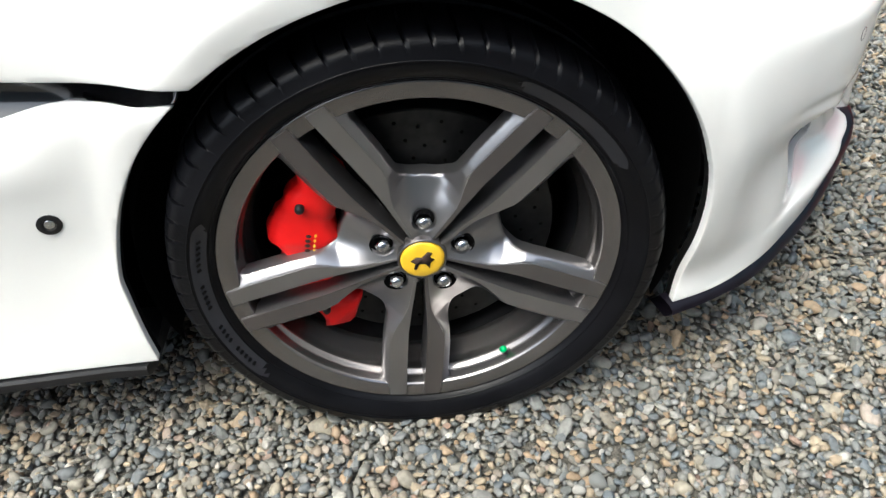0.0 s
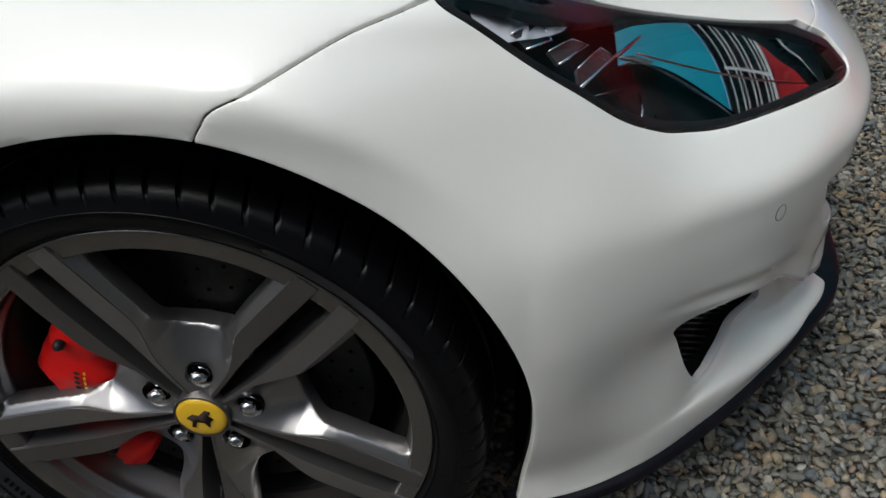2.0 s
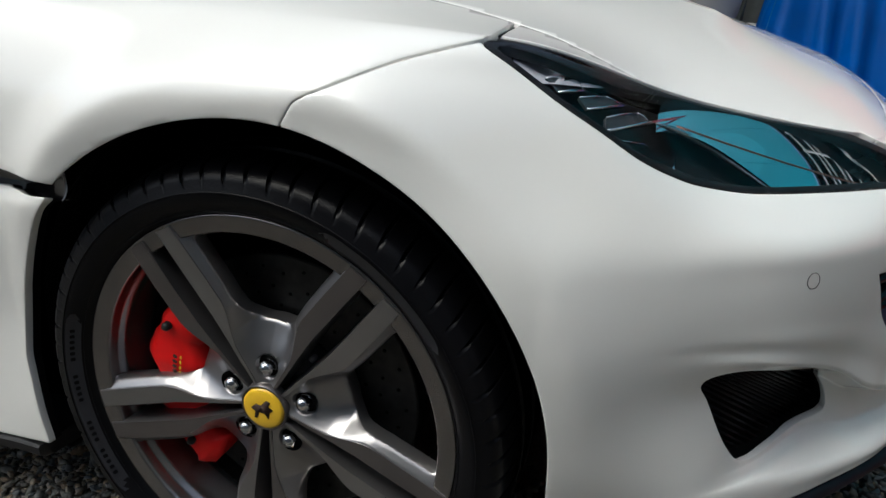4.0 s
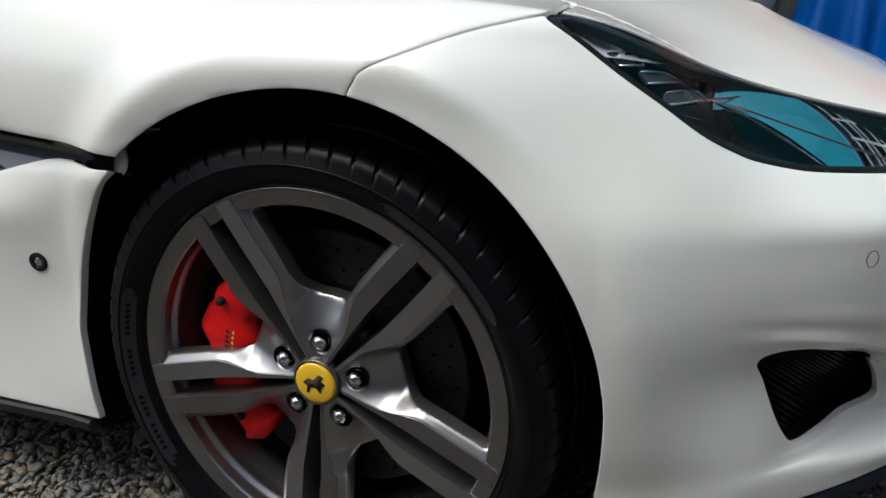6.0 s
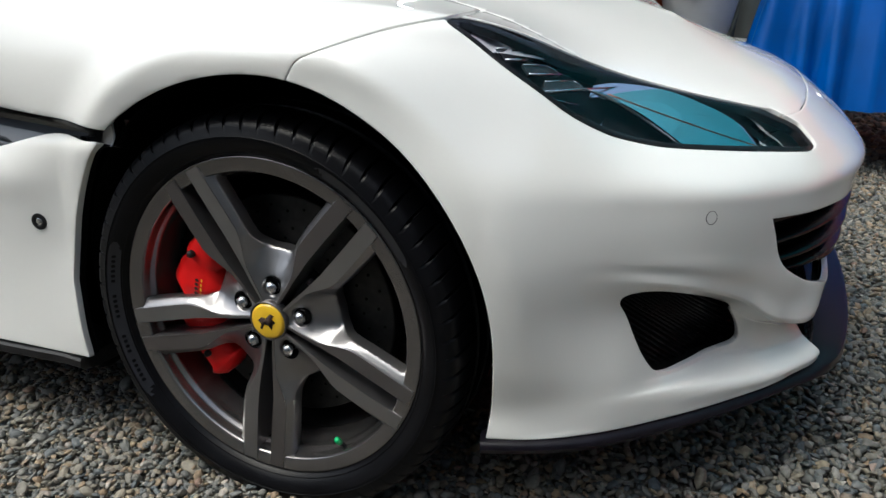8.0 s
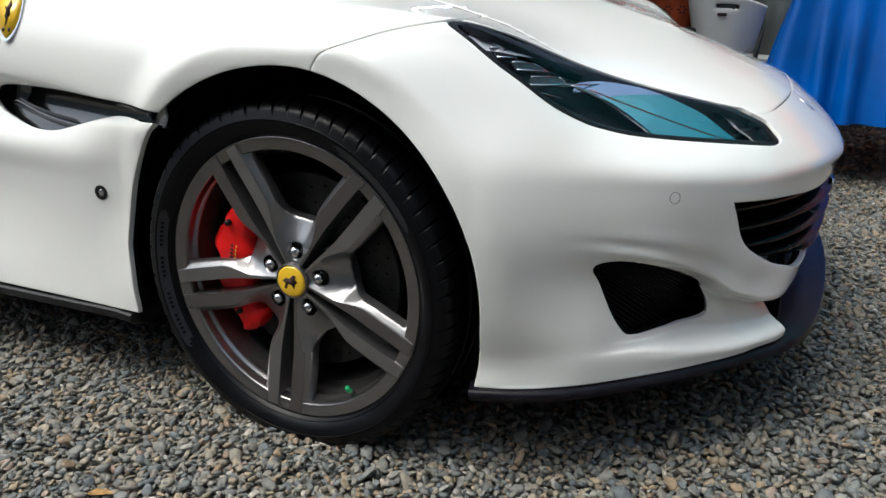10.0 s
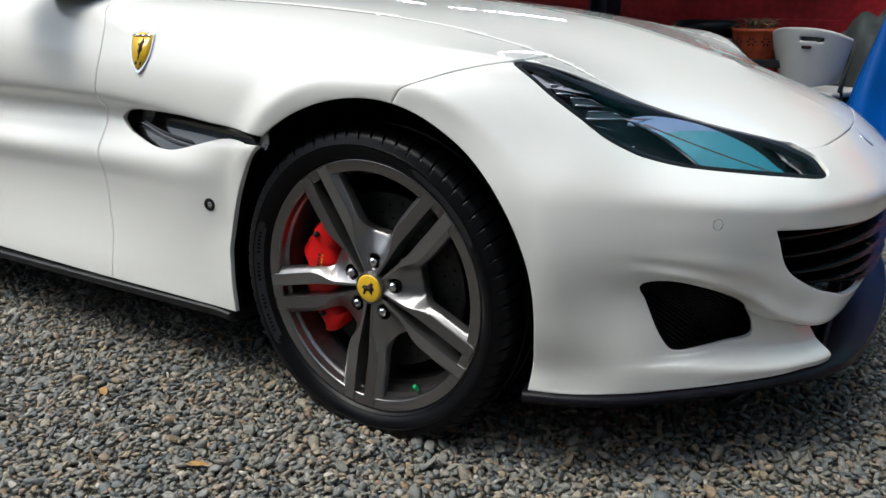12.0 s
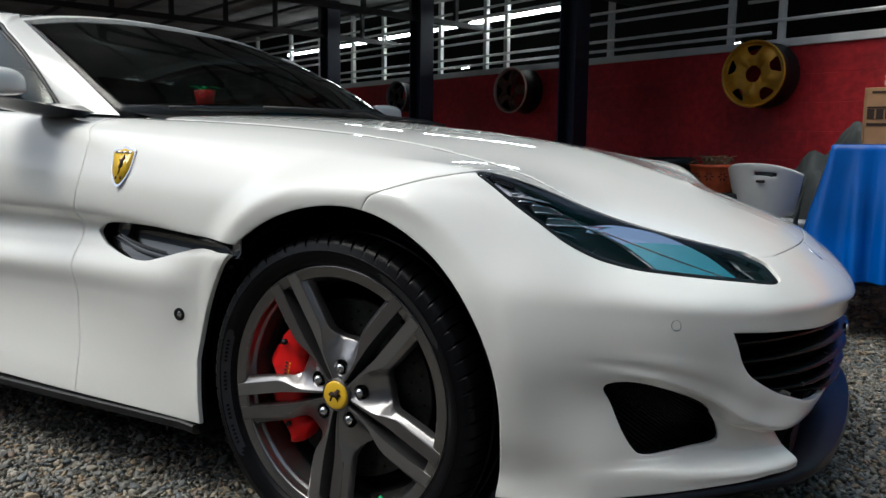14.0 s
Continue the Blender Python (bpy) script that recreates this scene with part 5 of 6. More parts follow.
# railing on the wall
rail = empty("railing", "white painted steel railing on top of the wall", "railing")
posts = [along(x) for x in (-8.0, -7.0, -6.1, -5.4, -4.7, -4.11, -3.16, -2.51, -2.24, -1.08, -.05, .31, 1.5, 2.6, 3.0, 4.2, 5.4, 5.8, 7.0, 8.2)]
for x in posts:
    part("post", moved(box(x - .022, .055, 1.60, x + .022, .10, 2.42, .004), WALL), WHITE_METAL, rail, smooth=False)
for k, z in enumerate((1.675, 1.755, 1.905, 1.99, 2.14, 2.22, 2.37)):
    ends = [(-12, 16)] if k != 0 else [(-12, along(-.05) + .32), (along(1.5), 16)]
    if k == 2:
        ends = [(-12, along(-.05)), (along(.08), 16)]
    for a, b in ends:
        part("bar", moved(tube([(a, .05, z), (b, .05, z)], .0125, 8), WALL), WHITE_METAL, rail)
# lot behind the wall, its darkness painted into near-black sheets, with its lamps
tagged(part("wall_beyond", moved(box(-18, 3.2, -.1, 14, 3.35, 3.2), WALL), LOT_DARK, smooth=False), "wall of the lot beyond, its darkness painted near-black", "wall", kind="structure")
tagged(part("ceiling_beyond", moved(box(-18, .35, 2.62, 14, 3.3, 2.66), WALL), LOT_DARK, smooth=False), "ceiling of the lot beyond, its darkness painted near-black", "ceiling", kind="structure")
# unseen teal sheet, added high beyond the wall so the headlights mirror teal
V = []
for i in range(12):
    for q, dy in ((0, 0), (.01, -.012), (.99, -.012), (1.0, 0)):
        V += [(1.75 + i + q, .34 + dy, 2.67), (1.75 + i + q, .34 + dy, 10.5)]
tagged(part("facade_beyond", moved((V, [(2 * i, 2 * i + 2, 2 * i + 3, 2 * i + 1) for i in range(len(V) // 2 - 1)]), WALL), TEAL, smooth=False), "unseen teal sheet metal added beyond the wall for the headlights to mirror", "facade", kind="structure")
# long strips draw the bright line under the roof; strength raised to light the railing
TUBE = glow("lit_tube", (1.0, .98, .95), 22.0)
for x, y, z, n, r in ((-6.4, .22, 2.12, 1.9, .016), (-4.4, .24, 2.13, 1.6, .016), (-2.9, .24, 2.14, 1.5, .018), (-.60, 1.1, 1.775, .11, .010), (-2.98, 1.0, 1.70, .12, .010), (-3.9, 1.1, 1.82, .12, .010), (1.05, 1.1, 1.78, .14, .010)):
    lamp = empty("tube_lamp", "lit white strip behind the railing, the short ones fluorescent tubes", "lamp", "tube lamps")
    part("tube", moved(tube([(along(x), y, z), (along(x) + n, y, z)], r, 10), WALL), TUBE, lamp)
    part("holder", moved(box(along(x) - .02, y - .02, z + r, along(x) + n + .02, y + .02, z + r + .03), WALL), DARK_STEEL, lamp, smooth=False)

# open shed roof over the far half of the car, with trusses on navy posts
ROOF_EDGE = -4.20
roof = []
for i in range(206):
    x0 = -15 + i * .076
    for q, dz in ((0, 0), (.02, .018), (.038, .018), (.058, 0)):
        roof.append((x0 + q, dz))
V, F = [], []
for x, dz in roof:
    edge = ROOF_EDGE - (.75 if x < .1 else 0)          # unseen sheets added further out, so the windscreen mirrors dark roof
    V += [(x, edge, 2.68 + dz), (x, .30, 2.45 + dz)]
F = [(2 * i, 2 * i + 2, 2 * i + 3, 2 * i + 1) for i in range(len(roof) - 1)]
tagged(part("roof_sheet", moved((V, F), WALL), ROOF, smooth=False), "dark corrugated sheet roof of an open shed", "roof", kind="structure")
for x in (-.88, -2.62, -4.11, -8.0, .75):
    base = WALL.inverted() @ Vector((x, 3.95 + SLOPE * x, 0))
    bx, by = base.x, -.66
    if x < .7:
        post = empty("steel_post", "navy blue painted steel post of the shed", "post", "shed posts")
        section = [(-.082, -.08), (-.070, -.08), (-.070, -.006), (.070, -.006), (.070, -.08), (.082, -.08), (.082, .08), (.070, .08), (.070, .006), (-.070, .006), (-.070, .08), (-.082, .08)]
        V = [(bx + q, by + w, z) for z in (0, 2.42) for q, w in section]
        part("shaft", moved((V, [tuple(range(11, -1, -1)), tuple(range(12, 24))] + [(i, (i + 1) % 12, (i + 1) % 12 + 12, i + 12) for i in range(12)]), WALL), NAVY, post, smooth=False)
        part("foot_plate", moved(box(bx - .13, by - .13, -.01, bx + .13, by + .13, .012, .003), WALL), NAVY, post, smooth=False)
    truss = empty("roof_truss", "dark steel truss under the shed roof", "truss", "roof trusses")
    for z in (2.02, 2.36):
        part("chord", moved(box(bx - .025, ROOF_EDGE + .1, z, bx + .025, .25, z + .05), WALL), DARK_STEEL, truss, smooth=False)
    for k in range(8):
        y = ROOF_EDGE + .12 + .55 * k
        part("web_bar", moved(box(bx - .018, y - .02, 2.07, bx + .018, y + .02, 2.36), WALL), DARK_STEEL, truss, smooth=False)
for k in range(7):
    y = ROOF_EDGE + .1 + .68 * k
    tagged(part("purlin", moved(box(-15, y - .02, 2.415, .64, y + .02, 2.445), WALL), DARK_STEEL, smooth=False), "dark steel purlin under the roof sheets", "purlin", "purlins")


# old wheel rims hung on the wall
def wall_rim(x, z, r, face, name_label, turn=0.0, spokes=5, hole=.32, mid_hole=.60, tall=.29, edge=None):
    base = WALL.inverted() @ Vector((x, 3.95 + SLOPE * x, 0))
    at = WALL @ Matrix.Translation((base.x, -.235, z)) @ Matrix.Rotation(radians(turn), 4, "Y")
    thing = empty("wheel_rim", name_label, "wheel rim", "rims on the wall")
    part("barrel", moved(revolve([(r, .0), (r * .985, -.010), (r * .95, -.006), (r * .93, .02), (r * .88, .05), (r * .86, .14), (r * .98, .20), (r * 1.0, .215), (r * 1.0, .205), (r * .90, .14), (r * .93, .03), (r, .0)], 48), at), SATIN_BLACK if face is not ALLOY else face, thing, sharp=40)
    part("lip", moved(revolve([(r * 1.005, .004), (r * 1.0, -.013), (r * .96, -.013), (r * .93, .0), (r * .915, .016)], 48), at), edge or face, thing)
    n, rings = 240, 26
    V, F = [], []
    for j in range(n):
        a = 2 * math.pi * j / n
        for i in range(rings + 1):
            q = r * (.25 + .67 * i / rings)
            V.append((*[q * math.cos(a)], .020 - .022 * math.sin(math.pi * i / rings) ** 2 - .010 * (1 - i / rings) - .014 * math.exp(-(((a * spokes / (2 * math.pi)) % 1 - (1 if (a * spokes / (2 * math.pi)) % 1 > .5 else 0)) / .14) ** 2) * math.sin(math.pi * min(1, i / rings * 1.15)) ** .7, q * math.sin(a)))
    for j in range(n):
        mid = (2 * math.pi * (j + .5) / n * spokes / (2 * math.pi)) % 1
        for i in range(rings):
            t = (i + .5) / rings
            win = ((t - mid_hole) / tall) ** 4 + ((mid - .5) / (hole * (.10 + .95 * t))) ** 4 < 1
            if not win:
                k = (j + 1) % n
                F.append((j * (rings + 1) + i, k * (rings + 1) + i, k * (rings + 1) + i + 1, j * (rings + 1) + i + 1))
    me = part("disc", moved((V, F), at), face, thing)
    mod = me.modifiers.new("thickness", "SOLIDIFY")
    mod.thickness = .010
    # flat dark discs paint in the bolt holes
    for k in range(5):
        a = radians(72 * k + 20)
        part("bolt_hole", moved(revolve([(.0001, -.001), (.009, -.001), (.010, .002)], 12), at @ Matrix.Translation((r * .33 * math.cos(a), .006, r * .33 * math.sin(a)))), HOLE, thing)
    return thing


wall_rim(.28, 1.365, .228, GOLD, "gold painted five-spoke wheel rim hung on the red wall", 18, 5, .27, .68, .22)
wall_rim(-1.90, 1.37, .205, material("copper_edged_black", (.10, .04, .03), .45, metal=.4, vary=.3, scale=12), "black and copper wheel rim hung on the red wall", 0, 5, .40, edge=material("copper_edge", (.62, .40, .34), .35, metal=.5, vary=.2, scale=12))
wall_rim(-3.50, 1.385, .170, material("black_wheel", (.012, .012, .013), .4, vary=.3, scale=12), "black wheel rim hung on the red wall", 30, 5, .40, edge=material("worn_steel_edge", (.22, .22, .23), .35, metal=.6, vary=.2, scale=12))


# table with a blue cloth
def cloth_table():
    t = empty("cloth_table", "table under a long bright blue satin cloth", "table")
    x0, x1, y0, y1, top = .80, 2.60, 1.72, 2.50, .868
    corners = [(x0, y0), (x1, y0), (x1, y1), (x0, y1)]
    line = []
    for i in range(4):
        a, b = np.array(corners[i]), np.array(corners[(i + 1) % 4])
        n = int(np.linalg.norm(b - a) / .02)
        line += [a + (b - a) * k / n for k in range(n)]
    n = len(line)
    c = np.array(((x0 + x1) / 2, (y0 + y1) / 2))
    V, F = [], []
    levels = [(.0, top), (.015, top - .006), (.022, top - .03), (.05, top - .15), (.085, top - .30), (.115, top - .45), (.14, .27)]
    for i, p in enumerate(line):
        d = p - c
        d = np.array((math.copysign(max(0, abs(d[0]) - (x1 - x0) / 2 + .05), d[0]), math.copysign(max(0, abs(d[1]) - (y1 - y0) / 2 + .05), d[1])))
        d = d / (np.linalg.norm(d) + 1e-9)
        s = i * .02
        wave = 1 - 2 * abs(math.sin(s * 21 + 1.6 * math.sin(s * 5))) ** .8 + .35 * math.sin(s * 57 + 2)
        for out, z in levels:
            k = (top - z) / .6
            q = p + d * (out * (1.0 if k < .02 else .75) + .034 * wave * min(1, k * 1.4))
            V.append((q[0], q[1], z))
    m = len(levels)
    for i in range(n):
        j = (i + 1) % n
        for k in range(m - 1):
            F.append((i * m + k, j * m + k, j * m + k + 1, i * m + k + 1))
    F.append(tuple(i * m for i in range(n)))
    part("cloth", (V, [tuple(reversed(f)) for f in F]), BLUE_CLOTH, t)
    part("table_top", box(x0 + .01, y0 + .01, top - .045, x1 - .01, y1 - .01, top - .008), WHITE_PLASTIC, t, smooth=False)
    for x in (x0 + .08, x1 - .08):
        for y in (y0 + .08, y1 - .08):
            part("leg", tube([(x, y, 0), (x, y, top - .04)], .018, 10), DARK_STEEL, t)
    return top


TOP = cloth_table()
cb = empty("cardboard_box", "brown cardboard box with dark print on the table", "box")
part("carton", box(.905, 1.98, TOP, 1.30, 2.28, TOP + .262, .003), CARDBOARD, cb, smooth=False)
part("side_flap", box(.900, 1.975, TOP + .02, .905, 1.98, TOP + .262), CARDBOARD, cb, smooth=False)
for x, z, w, h in ((.915, .118, .030, .046), (.952, .118, .030, .046), (.989, .118, .030, .046), (1.026, .118, .026, .046), (.915, .088, .17, .012), (.915, .168, .13, .007), (.93, .236, .07, .010)):
    part("print_bar", box(x, 1.9775, TOP + z, x + w, 1.981, TOP + z + h), PRINT, cb, smooth=False)
bag = empty("paper_wad", "crumpled white paper on the cardboard box", "paper")
rnd = random.Random(8)
part("crumple", (lambda b: b)((lambda bm: ([setattr(v, "co", Vector((1.02, 2.05, TOP + .305)) + v.co * (.045 * rnd.uniform(.8, 1.15))) for v in bm.verts], bm)[1])((lambda bm: (bmesh.ops.create_icosphere(bm, subdivisions=3, radius=1), bm)[1])(bmesh.new()))), WHITE_PLASTIC, bag, smooth=False)


# white plastic chair, seen from behind
def chair():
    t = empty("plastic_chair", "white plastic garden chair with a slotted back", "chair")
    m = Matrix.Translation((.41, 2.30, 0)) @ Matrix.Rotation(radians(-24), 4, "Z")
    nx, nz = 29, 15
    V, F = [], []
    for j in range(nz):
        q = j / (nz - 1)
        z = .47 + .30 * q
        for i in range(nx):
            u = -1 + 2 * i / (nx - 1)
            w = .150 + .075 * q ** .8
            V.append((u * w, .13 * abs(u) ** 2.4 - .045 * q, z - .055 * abs(u) ** 3 * q ** 3 + .03 * abs(u) ** 2 * (1 - q) ** 2))
    for j in range(nz - 1):
        for i in range(nx - 1):
            if j == 11 and 15 <= i <= 21:
                continue
            F.append((j * nx + i, j * nx + i + 1, (j + 1) * nx + i + 1, (j + 1) * nx + i))
    b = part("backrest", moved((V, F), m), WHITE_PLASTIC, t)
    mod = b.modifiers.new("thickness", "SOLIDIFY")
    mod.thickness, mod.offset = .018, 0
    mod = b.modifiers.new("edge", "BEVEL")
    mod.width, mod.segments = .006, 2
    # dark grey box puts the slot's shade into the colour
    part("handle_slot", moved(box(.014, -.020, .698, .108, -.008, .730, .004), m), TARP, t, "dark grey box painting the shade in the hollow of the handle")
    part("mark", moved(box(.030, -.046, .668, .076, -.030, .682, .004), m), PRINT, t)
    part("seat", moved(box(-.19, .02, .425, .19, .40, .455, .012), m), WHITE_PLASTIC, t)
    for x in (-.185, .185):
        part("frame_tube", moved(tube([(x * 1.12, .13, .70), (x * 1.0, .10, .46), (x, .30, .0)], .013, 10), m), TARP, t, "dark grey steel tube")
        part("leg", moved(tube([(x, .32, .43), (x, -.02, .0)], .013, 10), m), TARP, t)


chair()

# low bench with planter, tyres and a folded cover behind the bonnet
bench = empty("low_bench", "dark low bench against the yard wall", "bench")
part("bench_top", box(-.55, 2.35, .56, .42, 2.85, .60, .006), DARK_STEEL, bench, smooth=False)
for x in (-.5, .36):
    for y in (2.4, 2.8):
        part("bench_leg", box(x - .02, y - .02, 0, x + .02, y + .02, .56), DARK_STEEL, bench, smooth=False)
pot = empty("clay_planter", "orange clay planter with dark flower print and dry twigs", "planter")
q = [(.105, .60), (.118, .64), (.130, .70), (.138, .735), (.144, .74), (.144, .755), (.134, .757), (.128, .735), (.0, .73)]
part("pot_body", moved(([(r * math.cos(a) * 1.0, r * math.sin(a), z) for a in np.linspace(0, 2 * math.pi, 41)[:-1] for r, z in q], [(i * 9 + k, ((i + 1) % 40) * 9 + k, ((i + 1) % 40) * 9 + k + 1, i * 9 + k + 1) for i in range(40) for k in range(8)]), Matrix.Translation((.17, 2.50, 0))), CLAY, pot)
for k in range(5):
    a = radians(-95 + (k - 2) * 32)
    petals = []
    for p in range(6):
        b = math.pi * p / 3
        cx, cz = .128 * math.cos(a) + .17, .690 + .0
        px = Vector((-math.sin(a), math.cos(a), 0))
        n = Vector((math.cos(a), math.sin(a), .12))
        c0 = Vector((.17 + .1285 * math.cos(a), 2.50 + .1285 * math.sin(a), .69))
        d = px * math.cos(b) + Vector((0, 0, 1)) * math.sin(b)
        e = px * math.cos(b + 1.57) + Vector((0, 0, 1)) * math.sin(b + 1.57)
        petals.append(([tuple(c0 + n * .003 + d * .006), tuple(c0 + n * .003 + d * .018 + e * .006), tuple(c0 + n * .003 + d * .030), tuple(c0 + n * .003 + d * .018 - e * .006)], [(0, 1, 2, 3)]))
    part("flower_print", join(*petals), CLAY_DARK, pot, smooth=False)
rnd = random.Random(2)
for k in range(34):
    a, l = rnd.uniform(0, 6.28), rnd.uniform(.06, .13)
    p0 = Vector((.17 + rnd.uniform(-.08, .08), 2.50 + rnd.uniform(-.08, .08), .735))
    p1 = p0 + Vector((math.cos(a) * l * .9, math.sin(a) * l * .9, rnd.uniform(.02, .075)))
    part("twig", tube([p0, (p0 + p1) / 2 + Vector((0, 0, .03)), p1], [.005, .004, .002], 5), TWIG, pot)
for x, y, z, r in ((-.12, 2.55, .60, .15), (-.12, 2.55, .70, .14), (.42, 3.0, .60, .19)):
    ty = empty("old_tyre", "old black tyre lying flat on the bench", "tyre", "old tyres")
    part("casing", ([(x + (r + .045 * math.cos(b)) * math.cos(a), y + (r + .045 * math.cos(b)) * math.sin(a), z + .05 + .048 * math.sin(b)) for a in np.linspace(0, 2 * math.pi, 37)[:-1] for b in np.linspace(0, 2 * math.pi, 11)[:-1]],
                    [(i * 10 + k, ((i + 1) % 36) * 10 + k, ((i + 1) % 36) * 10 + (k + 1) % 10, i * 10 + (k + 1) % 10) for i in range(36) for k in range(10)]), RUBBER, ty)
stand = empty("tyre_stand", "low dark stand under a tyre", "stand")
part("stand_top", box(.24, 2.9, .54, .62, 3.2, .60), DARK_STEEL, stand, smooth=False)
for x in (.27, .59):
    part("stand_leg", box(x - .015, 3.0, 0, x + .015, 3.1, .54), DARK_STEEL, stand, smooth=False)
# heap of grey tarpaulin behind the table
rows = []
rnd = random.Random(5)
for j in range(26):
    v = j / 25
    row = []
    for i in range(36):
        u = i / 35
        h = (1.16 - .55 * (1 - u) ** 1.6) * math.sin(math.pi * min(1, .08 + v * .95)) ** .55
        z = h * (1 + .06 * math.sin(u * 25 + v * 9) + .05 * math.sin(v * 31 + u * 13))
        row.append((.45 + .95 * u + .02 * math.sin(v * 17), 2.62 + .70 * v + .03 * math.sin(u * 21), max(0, z)))
    rows.append(row)
V = [p for r in rows for p in r]
F = [(j * 36 + i, j * 36 + i + 1, (j + 1) * 36 + i + 1, (j + 1) * 36 + i) for j in range(25) for i in range(35)]
tagged(part("tarpaulin", (V, F), TARP), "heap of creased dark grey tarpaulin behind the table", "tarpaulin")

# ---------------------------------------------------------------- gravel
def stone_material(name, source):
    m = bpy.data.materials.new(name)
    m.use_nodes = True
    nt = m.node_tree
    b = nt.nodes["Principled BSDF"]
    if source == "island":
        r = nt.nodes.new("ShaderNodeNewGeometry").outputs["Random Per Island"]
    else:
        r = nt.nodes.new("ShaderNodeObjectInfo").outputs["Random"]
    ramp = nt.nodes.new("ShaderNodeValToRGB")
    ramp.color_ramp.interpolation = "LINEAR"
    cols = [(0.0, (0.070, 0.073, 0.067)), (.10, (0.125, 0.127, 0.118)), (.20, (0.190, 0.184, 0.160)), (.30, (0.092, 0.107, 0.116)), (.42, (0.240, 0.212, 0.158)), (.54, (0.146, 0.140, 0.122)), (.64, (0.088, 0.102, 0.112)), (.75, (0.275, 0.230, 0.160)), (.84, (0.225, 0.160, 0.098)), (.90, (0.146, 0.153, 0.149)), (.96, (0.352, 0.332, 0.288)), (1.0, (0.184, 0.118, 0.083))]
    e = ramp.color_ramp.elements
    while len(e) < len(cols):
        e.new(.5)
    for i, (p, c) in enumerate(cols):
        e[i].position, e[i].color = p, (*c, 1)
    nt.links.new(r, ramp.inputs[0])
    tc = nt.nodes.new("ShaderNodeTexCoord")
    n = nt.nodes.new("ShaderNodeTexNoise")
    n.inputs["Scale"].default_value, n.inputs["Detail"].default_value = 110.0, 8.0
    nt.links.new(tc.outputs["Object"], n.inputs["Vector"])
    mix = nt.nodes.new("ShaderNodeMix")
    mix.data_type, mix.blend_type = "RGBA", "OVERLAY"
    mix.inputs[0].default_value = .6
    nt.links.new(ramp.outputs[0], mix.inputs[6])
    nt.links.new(n.outputs[0], mix.inputs[7])
    nt.links.new(mix.outputs[2], b.inputs["Base Color"])
    b.inputs["Roughness"].default_value = .66
    bp = nt.nodes.new("ShaderNodeBump")
    bp.inputs["Strength"].default_value, bp.inputs["Distance"].default_value = .25, .003
    nt.links.new(n.outputs[0], bp.inputs["Height"])
    nt.links.new(bp.outputs[0], b.inputs["Normal"])
    return m


STONE, STONE_ONE = stone_material("river_pebbles", "island"), stone_material("river_pebble", "object")


def stone_kinds(level, n, seed):
    out = []
    rng = np.random.RandomState(seed)
    for k in range(n):
        bm = bmesh.new()
        bmesh.ops.create_icosphere(bm, subdivisions=level, radius=1)
        cut = rng.normal(size=(9, 3))
        cut /= np.linalg.norm(cut, axis=1)[:, None]
        lim = rng.uniform(.50, .88, 9)
        wide = np.array((1.0, rng.uniform(.55, .85), rng.uniform(.34, .58)))
        for v in bm.verts:
            p = np.array(v.co)
            for c, l in zip(cut, lim):
                d = p @ c
                if d > l:
                    p = p - c * (d - l) * .90
            v.co = Vector(p * wide * 1.12)
        V = np.array([v.co for v in bm.verts])
        bm.verts.index_update()
        F = np.array([[v.index for v in f.verts] for f in bm.faces])
        bm.free()
        out.append((V, F))
    return out


def chip_kinds(n, seed):
    out = []
    rng = np.random.RandomState(seed)
    for k in range(n):
        bm = bmesh.new()
        q = rng.normal(size=(13, 3))
        q /= np.linalg.norm(q, axis=1)[:, None]
        for p in q * np.array((1.15, rng.uniform(.7, .95), rng.uniform(.45, .65))):
            bm.verts.new(p)
        bmesh.ops.convex_hull(bm, input=bm.verts)
        bm.verts.index_update()
        out.append((np.array([v.co for v in bm.verts]), np.array([[v.index for v in f.verts] for f in bm.faces])))
        bm.free()
    return out


def scatter(x0, x1, y0, y1, step, skip, seed, lift=0.0):
    rng = np.random.RandomState(seed)
    nx, ny = int((x1 - x0) / step), int((y1 - y0) / step)
    gx, gy = np.meshgrid(np.arange(nx), np.arange(ny))
    x = x0 + (gx.ravel() + (gy.ravel() % 2) * .5 + rng.uniform(-.42, .42, nx * ny)) * step
    y = y0 + (gy.ravel() + rng.uniform(-.42, .42, nx * ny)) * step
    s = step * .5 * rng.lognormal(.14, .22, nx * ny)
    z = rng.uniform(-.004, .005, nx * ny) + lift
    ok = ~skip(x, y)
    return x[ok], y[ok], z[ok], s[ok], rng


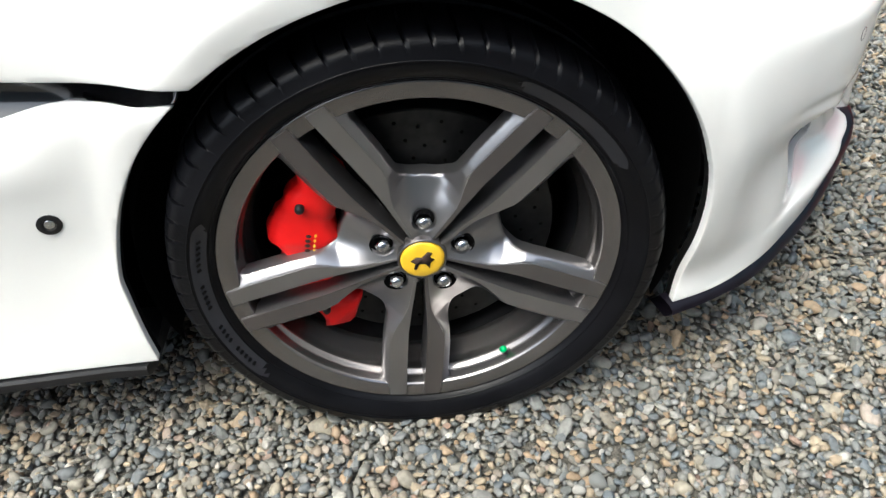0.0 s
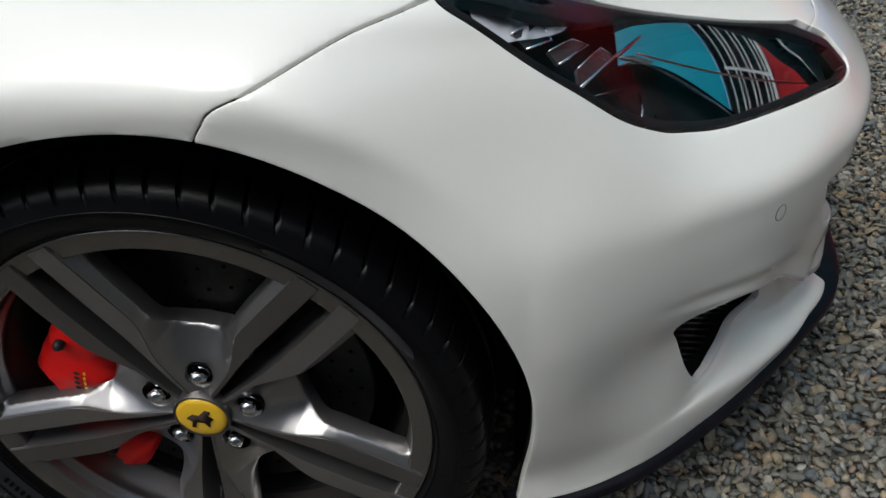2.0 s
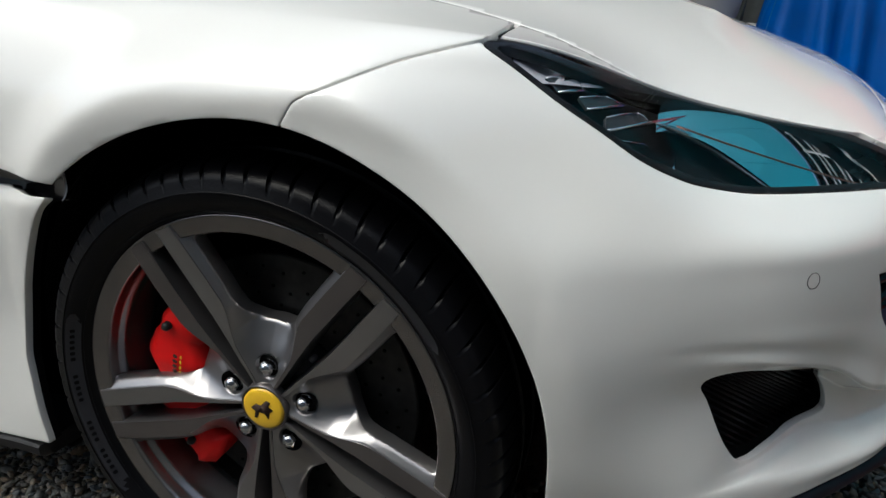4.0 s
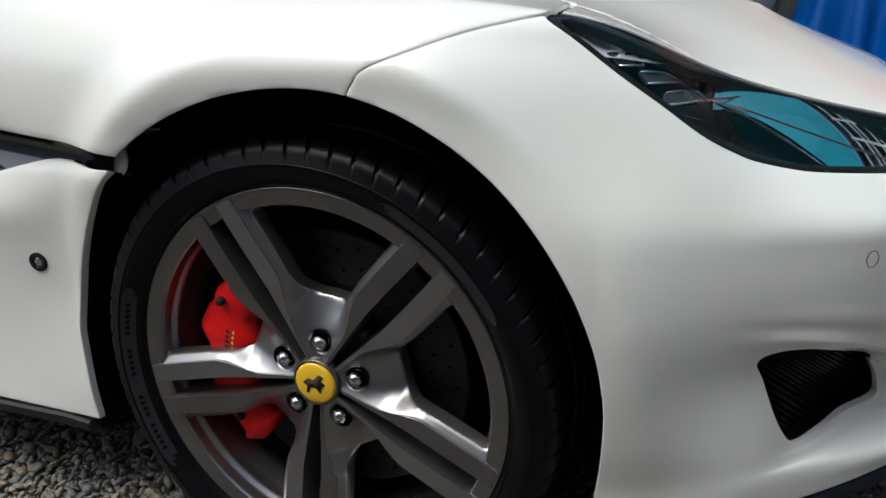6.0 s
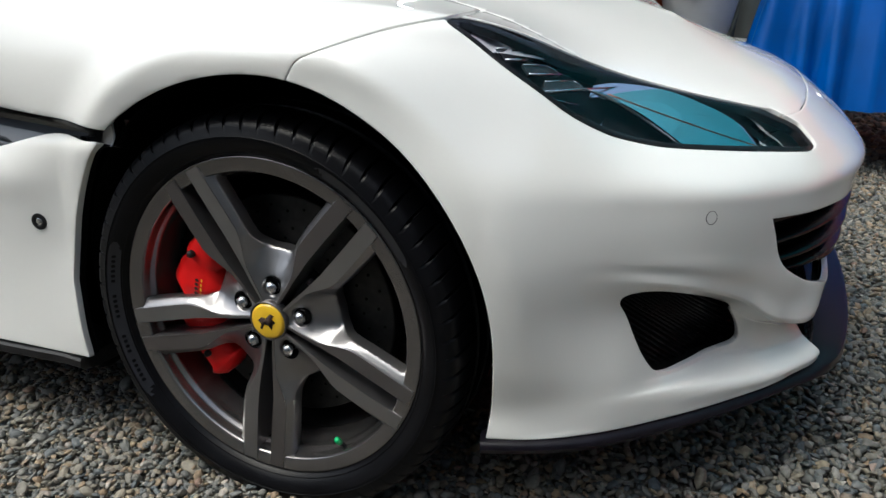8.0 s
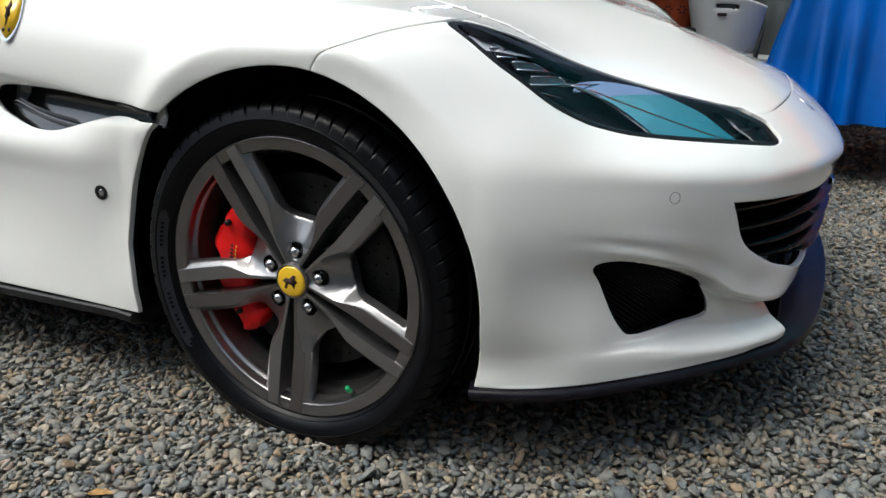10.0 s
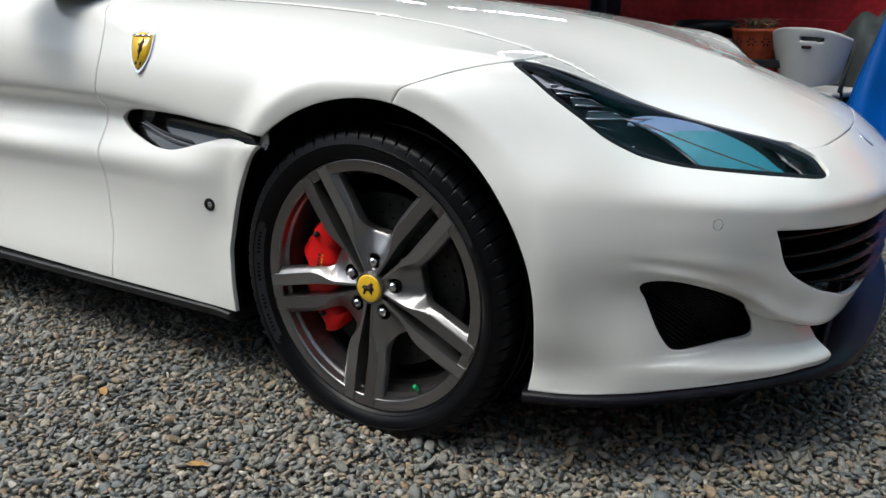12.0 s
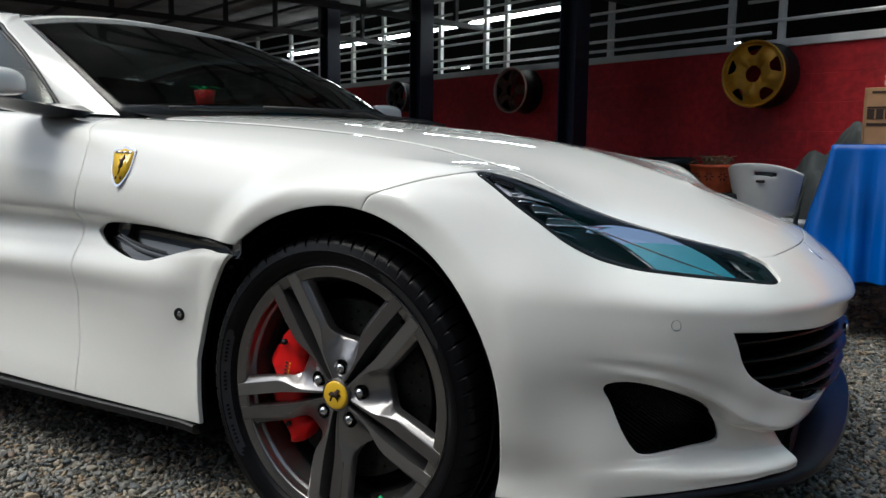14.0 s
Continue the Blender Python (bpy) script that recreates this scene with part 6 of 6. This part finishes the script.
def gravel_mesh(name, sets, kinds):
    VV, FF, SS, base = [], [], [], 0
    for x, y, z, s, rng in sets:
        pick = rng.randint(0, len(kinds), len(x))
        for k, (V, F) in enumerate(kinds):
            i = np.where(pick == k)[0]
            if not len(i):
                continue
            a, tx, ty = rng.uniform(0, 6.283, len(i)), rng.normal(0, .32, len(i)), rng.normal(0, .32, len(i))
            ca, sa = np.cos(a), np.sin(a)
            P = V[None] * s[i][:, None, None]
            X = P[..., 0] * ca[:, None] - P[..., 1] * sa[:, None]
            Y = P[..., 0] * sa[:, None] + P[..., 1] * ca[:, None]
            Z = P[..., 2] + X * tx[:, None] + Y * ty[:, None]
            W = np.stack([X + x[i][:, None], Y + y[i][:, None], Z + z[i][:, None]], -1)
            VV.append(W.reshape(-1, 3))
            FF.append((F[None] + (np.arange(len(i)) * len(V))[:, None, None] + base).reshape(-1, 3))
            SS.append(np.full(len(i) * len(F), k % 5 != 0))
            base += len(i) * len(V)
    V, F = np.concatenate(VV), np.concatenate(FF)
    me = bpy.data.meshes.new(name)
    me.vertices.add(len(V))
    me.vertices.foreach_set("co", V.ravel())
    me.loops.add(F.size)
    me.loops.foreach_set("vertex_index", F.ravel().astype(np.int32))
    me.polygons.add(len(F))
    me.polygons.foreach_set("loop_start", np.arange(0, F.size, 3, dtype=np.int32))
    me.polygons.foreach_set("use_smooth", np.concatenate(SS))
    me.update(calc_edges=True)
    me.validate()
    me.materials.append(STONE)
    return me


near_kinds, far_kinds = stone_kinds(2, 9, 1), stone_kinds(1, 16, 2)
PICK = (.05, .34, -1.24, -1.02)                     # patch whose pebbles are objects of their own
near_box = (-1.30, 1.25, -1.50, -.66)
in_pick = lambda x, y: (x > PICK[0]) & (x < PICK[1]) & (y > PICK[2]) & (y < PICK[3])
none = lambda x, y: np.zeros(len(x), bool)
small = [scatter(*near_box, .0120, none, 11, -.0040), scatter(*near_box, .0150, in_pick, 16, .0005)]
big = [scatter(*near_box, .044, in_pick, 12, .002)]
big[0][3][:] *= .50
tagged(new("gravel", gravel_mesh("gravel", small, far_kinds)), "grey, blue and tan river gravel", "gravel", kind="stuff")
tagged(new("gravel", gravel_mesh("gravel_big", big, near_kinds)), "scattered larger pebbles among the gravel", "gravel", kind="stuff")
in_near = lambda x, y: (x > near_box[0]) & (x < near_box[1]) & (y > near_box[2]) & (y < near_box[3])
under = lambda x, y: (x < .5) & (y > -.55)
in_mid = lambda x, y: (x > .4) & (x < 2.2) & (y > -1.5) & (y < 1.2)
mid = [scatter(.4, 2.2, -1.5, 1.2, .0135, lambda x, y: in_near(x, y) | under(x, y), 13, -.006), scatter(.4, 2.2, -1.5, 1.2, .0170, lambda x, y: in_near(x, y) | under(x, y), 19, .000)]
far = [scatter(-2.8, 3.2, -2.2, 2.0, .0185, lambda x, y: in_near(x, y) | under(x, y) | in_mid(x, y), 17, -.006), scatter(.3, 3.6, 2.0, 3.6, .034, none, 14, -.01)]
tagged(new("gravel", gravel_mesh("gravel_far", mid + far, chip_kinds(16, 5))), "grey and tan river gravel further off", "gravel", kind="stuff")
pebbles = []
for V, F in near_kinds:
    pebbles.append(mesh_of("pebble", V, F, STONE_ONE))
x, y, z, s, rng = scatter(*PICK, .0152, none, 15, .000)
for i in range(len(x)):
    ob = new("pebble", pebbles[rng.randint(len(pebbles))])
    ob.parent = ground
    ob.matrix_basis = Matrix.LocRotScale((x[i], y[i], z[i]), Euler((rng.normal(0, .3), rng.normal(0, .3), rng.uniform(0, 6.28))), (s[i],) * 3)
# straws and a few leaves on the gravel
def straw(pts, r):
    t = part("straw", tube([(x, y, .012 + z) for x, y, z in pts], r, 5), TWIG)
    tagged(t, "dry pale straw lying on the gravel", "straw", "straws")
straw([(.62, -1.14, .004), (.66, -1.19, .008), (.69, -1.26, .006), (.71, -1.33, .002)], .0022)
straw([(-.42, -1.30, .004), (-.36, -1.33, .008), (-.30, -1.35, .004)], .002)
for x, y, a in ((-.20, -1.22, .4), (.30, -1.18, 1.9), (-.62, -1.12, 2.6), (-.05, -1.45, .9)):
    L = [(-.022, 0, .0), (-.008, .009, .004), (.012, .008, .003), (.026, 0, .001), (.012, -.008, .004), (-.008, -.009, .003), (0, 0, .001)]
    m = Matrix.Translation((x, y, .010)) @ Matrix.Rotation(a, 4, "Z")
    tagged(part("dry_leaf", moved((L, [(6, 0, 1), (6, 1, 2), (6, 2, 3), (6, 3, 4), (6, 4, 5), (6, 5, 0)]), m), material("dry_leaf", (.30, .17, .05), .7, vary=.3, scale=90)), "small dry yellow leaf on the gravel", "leaf", "dry leaves")
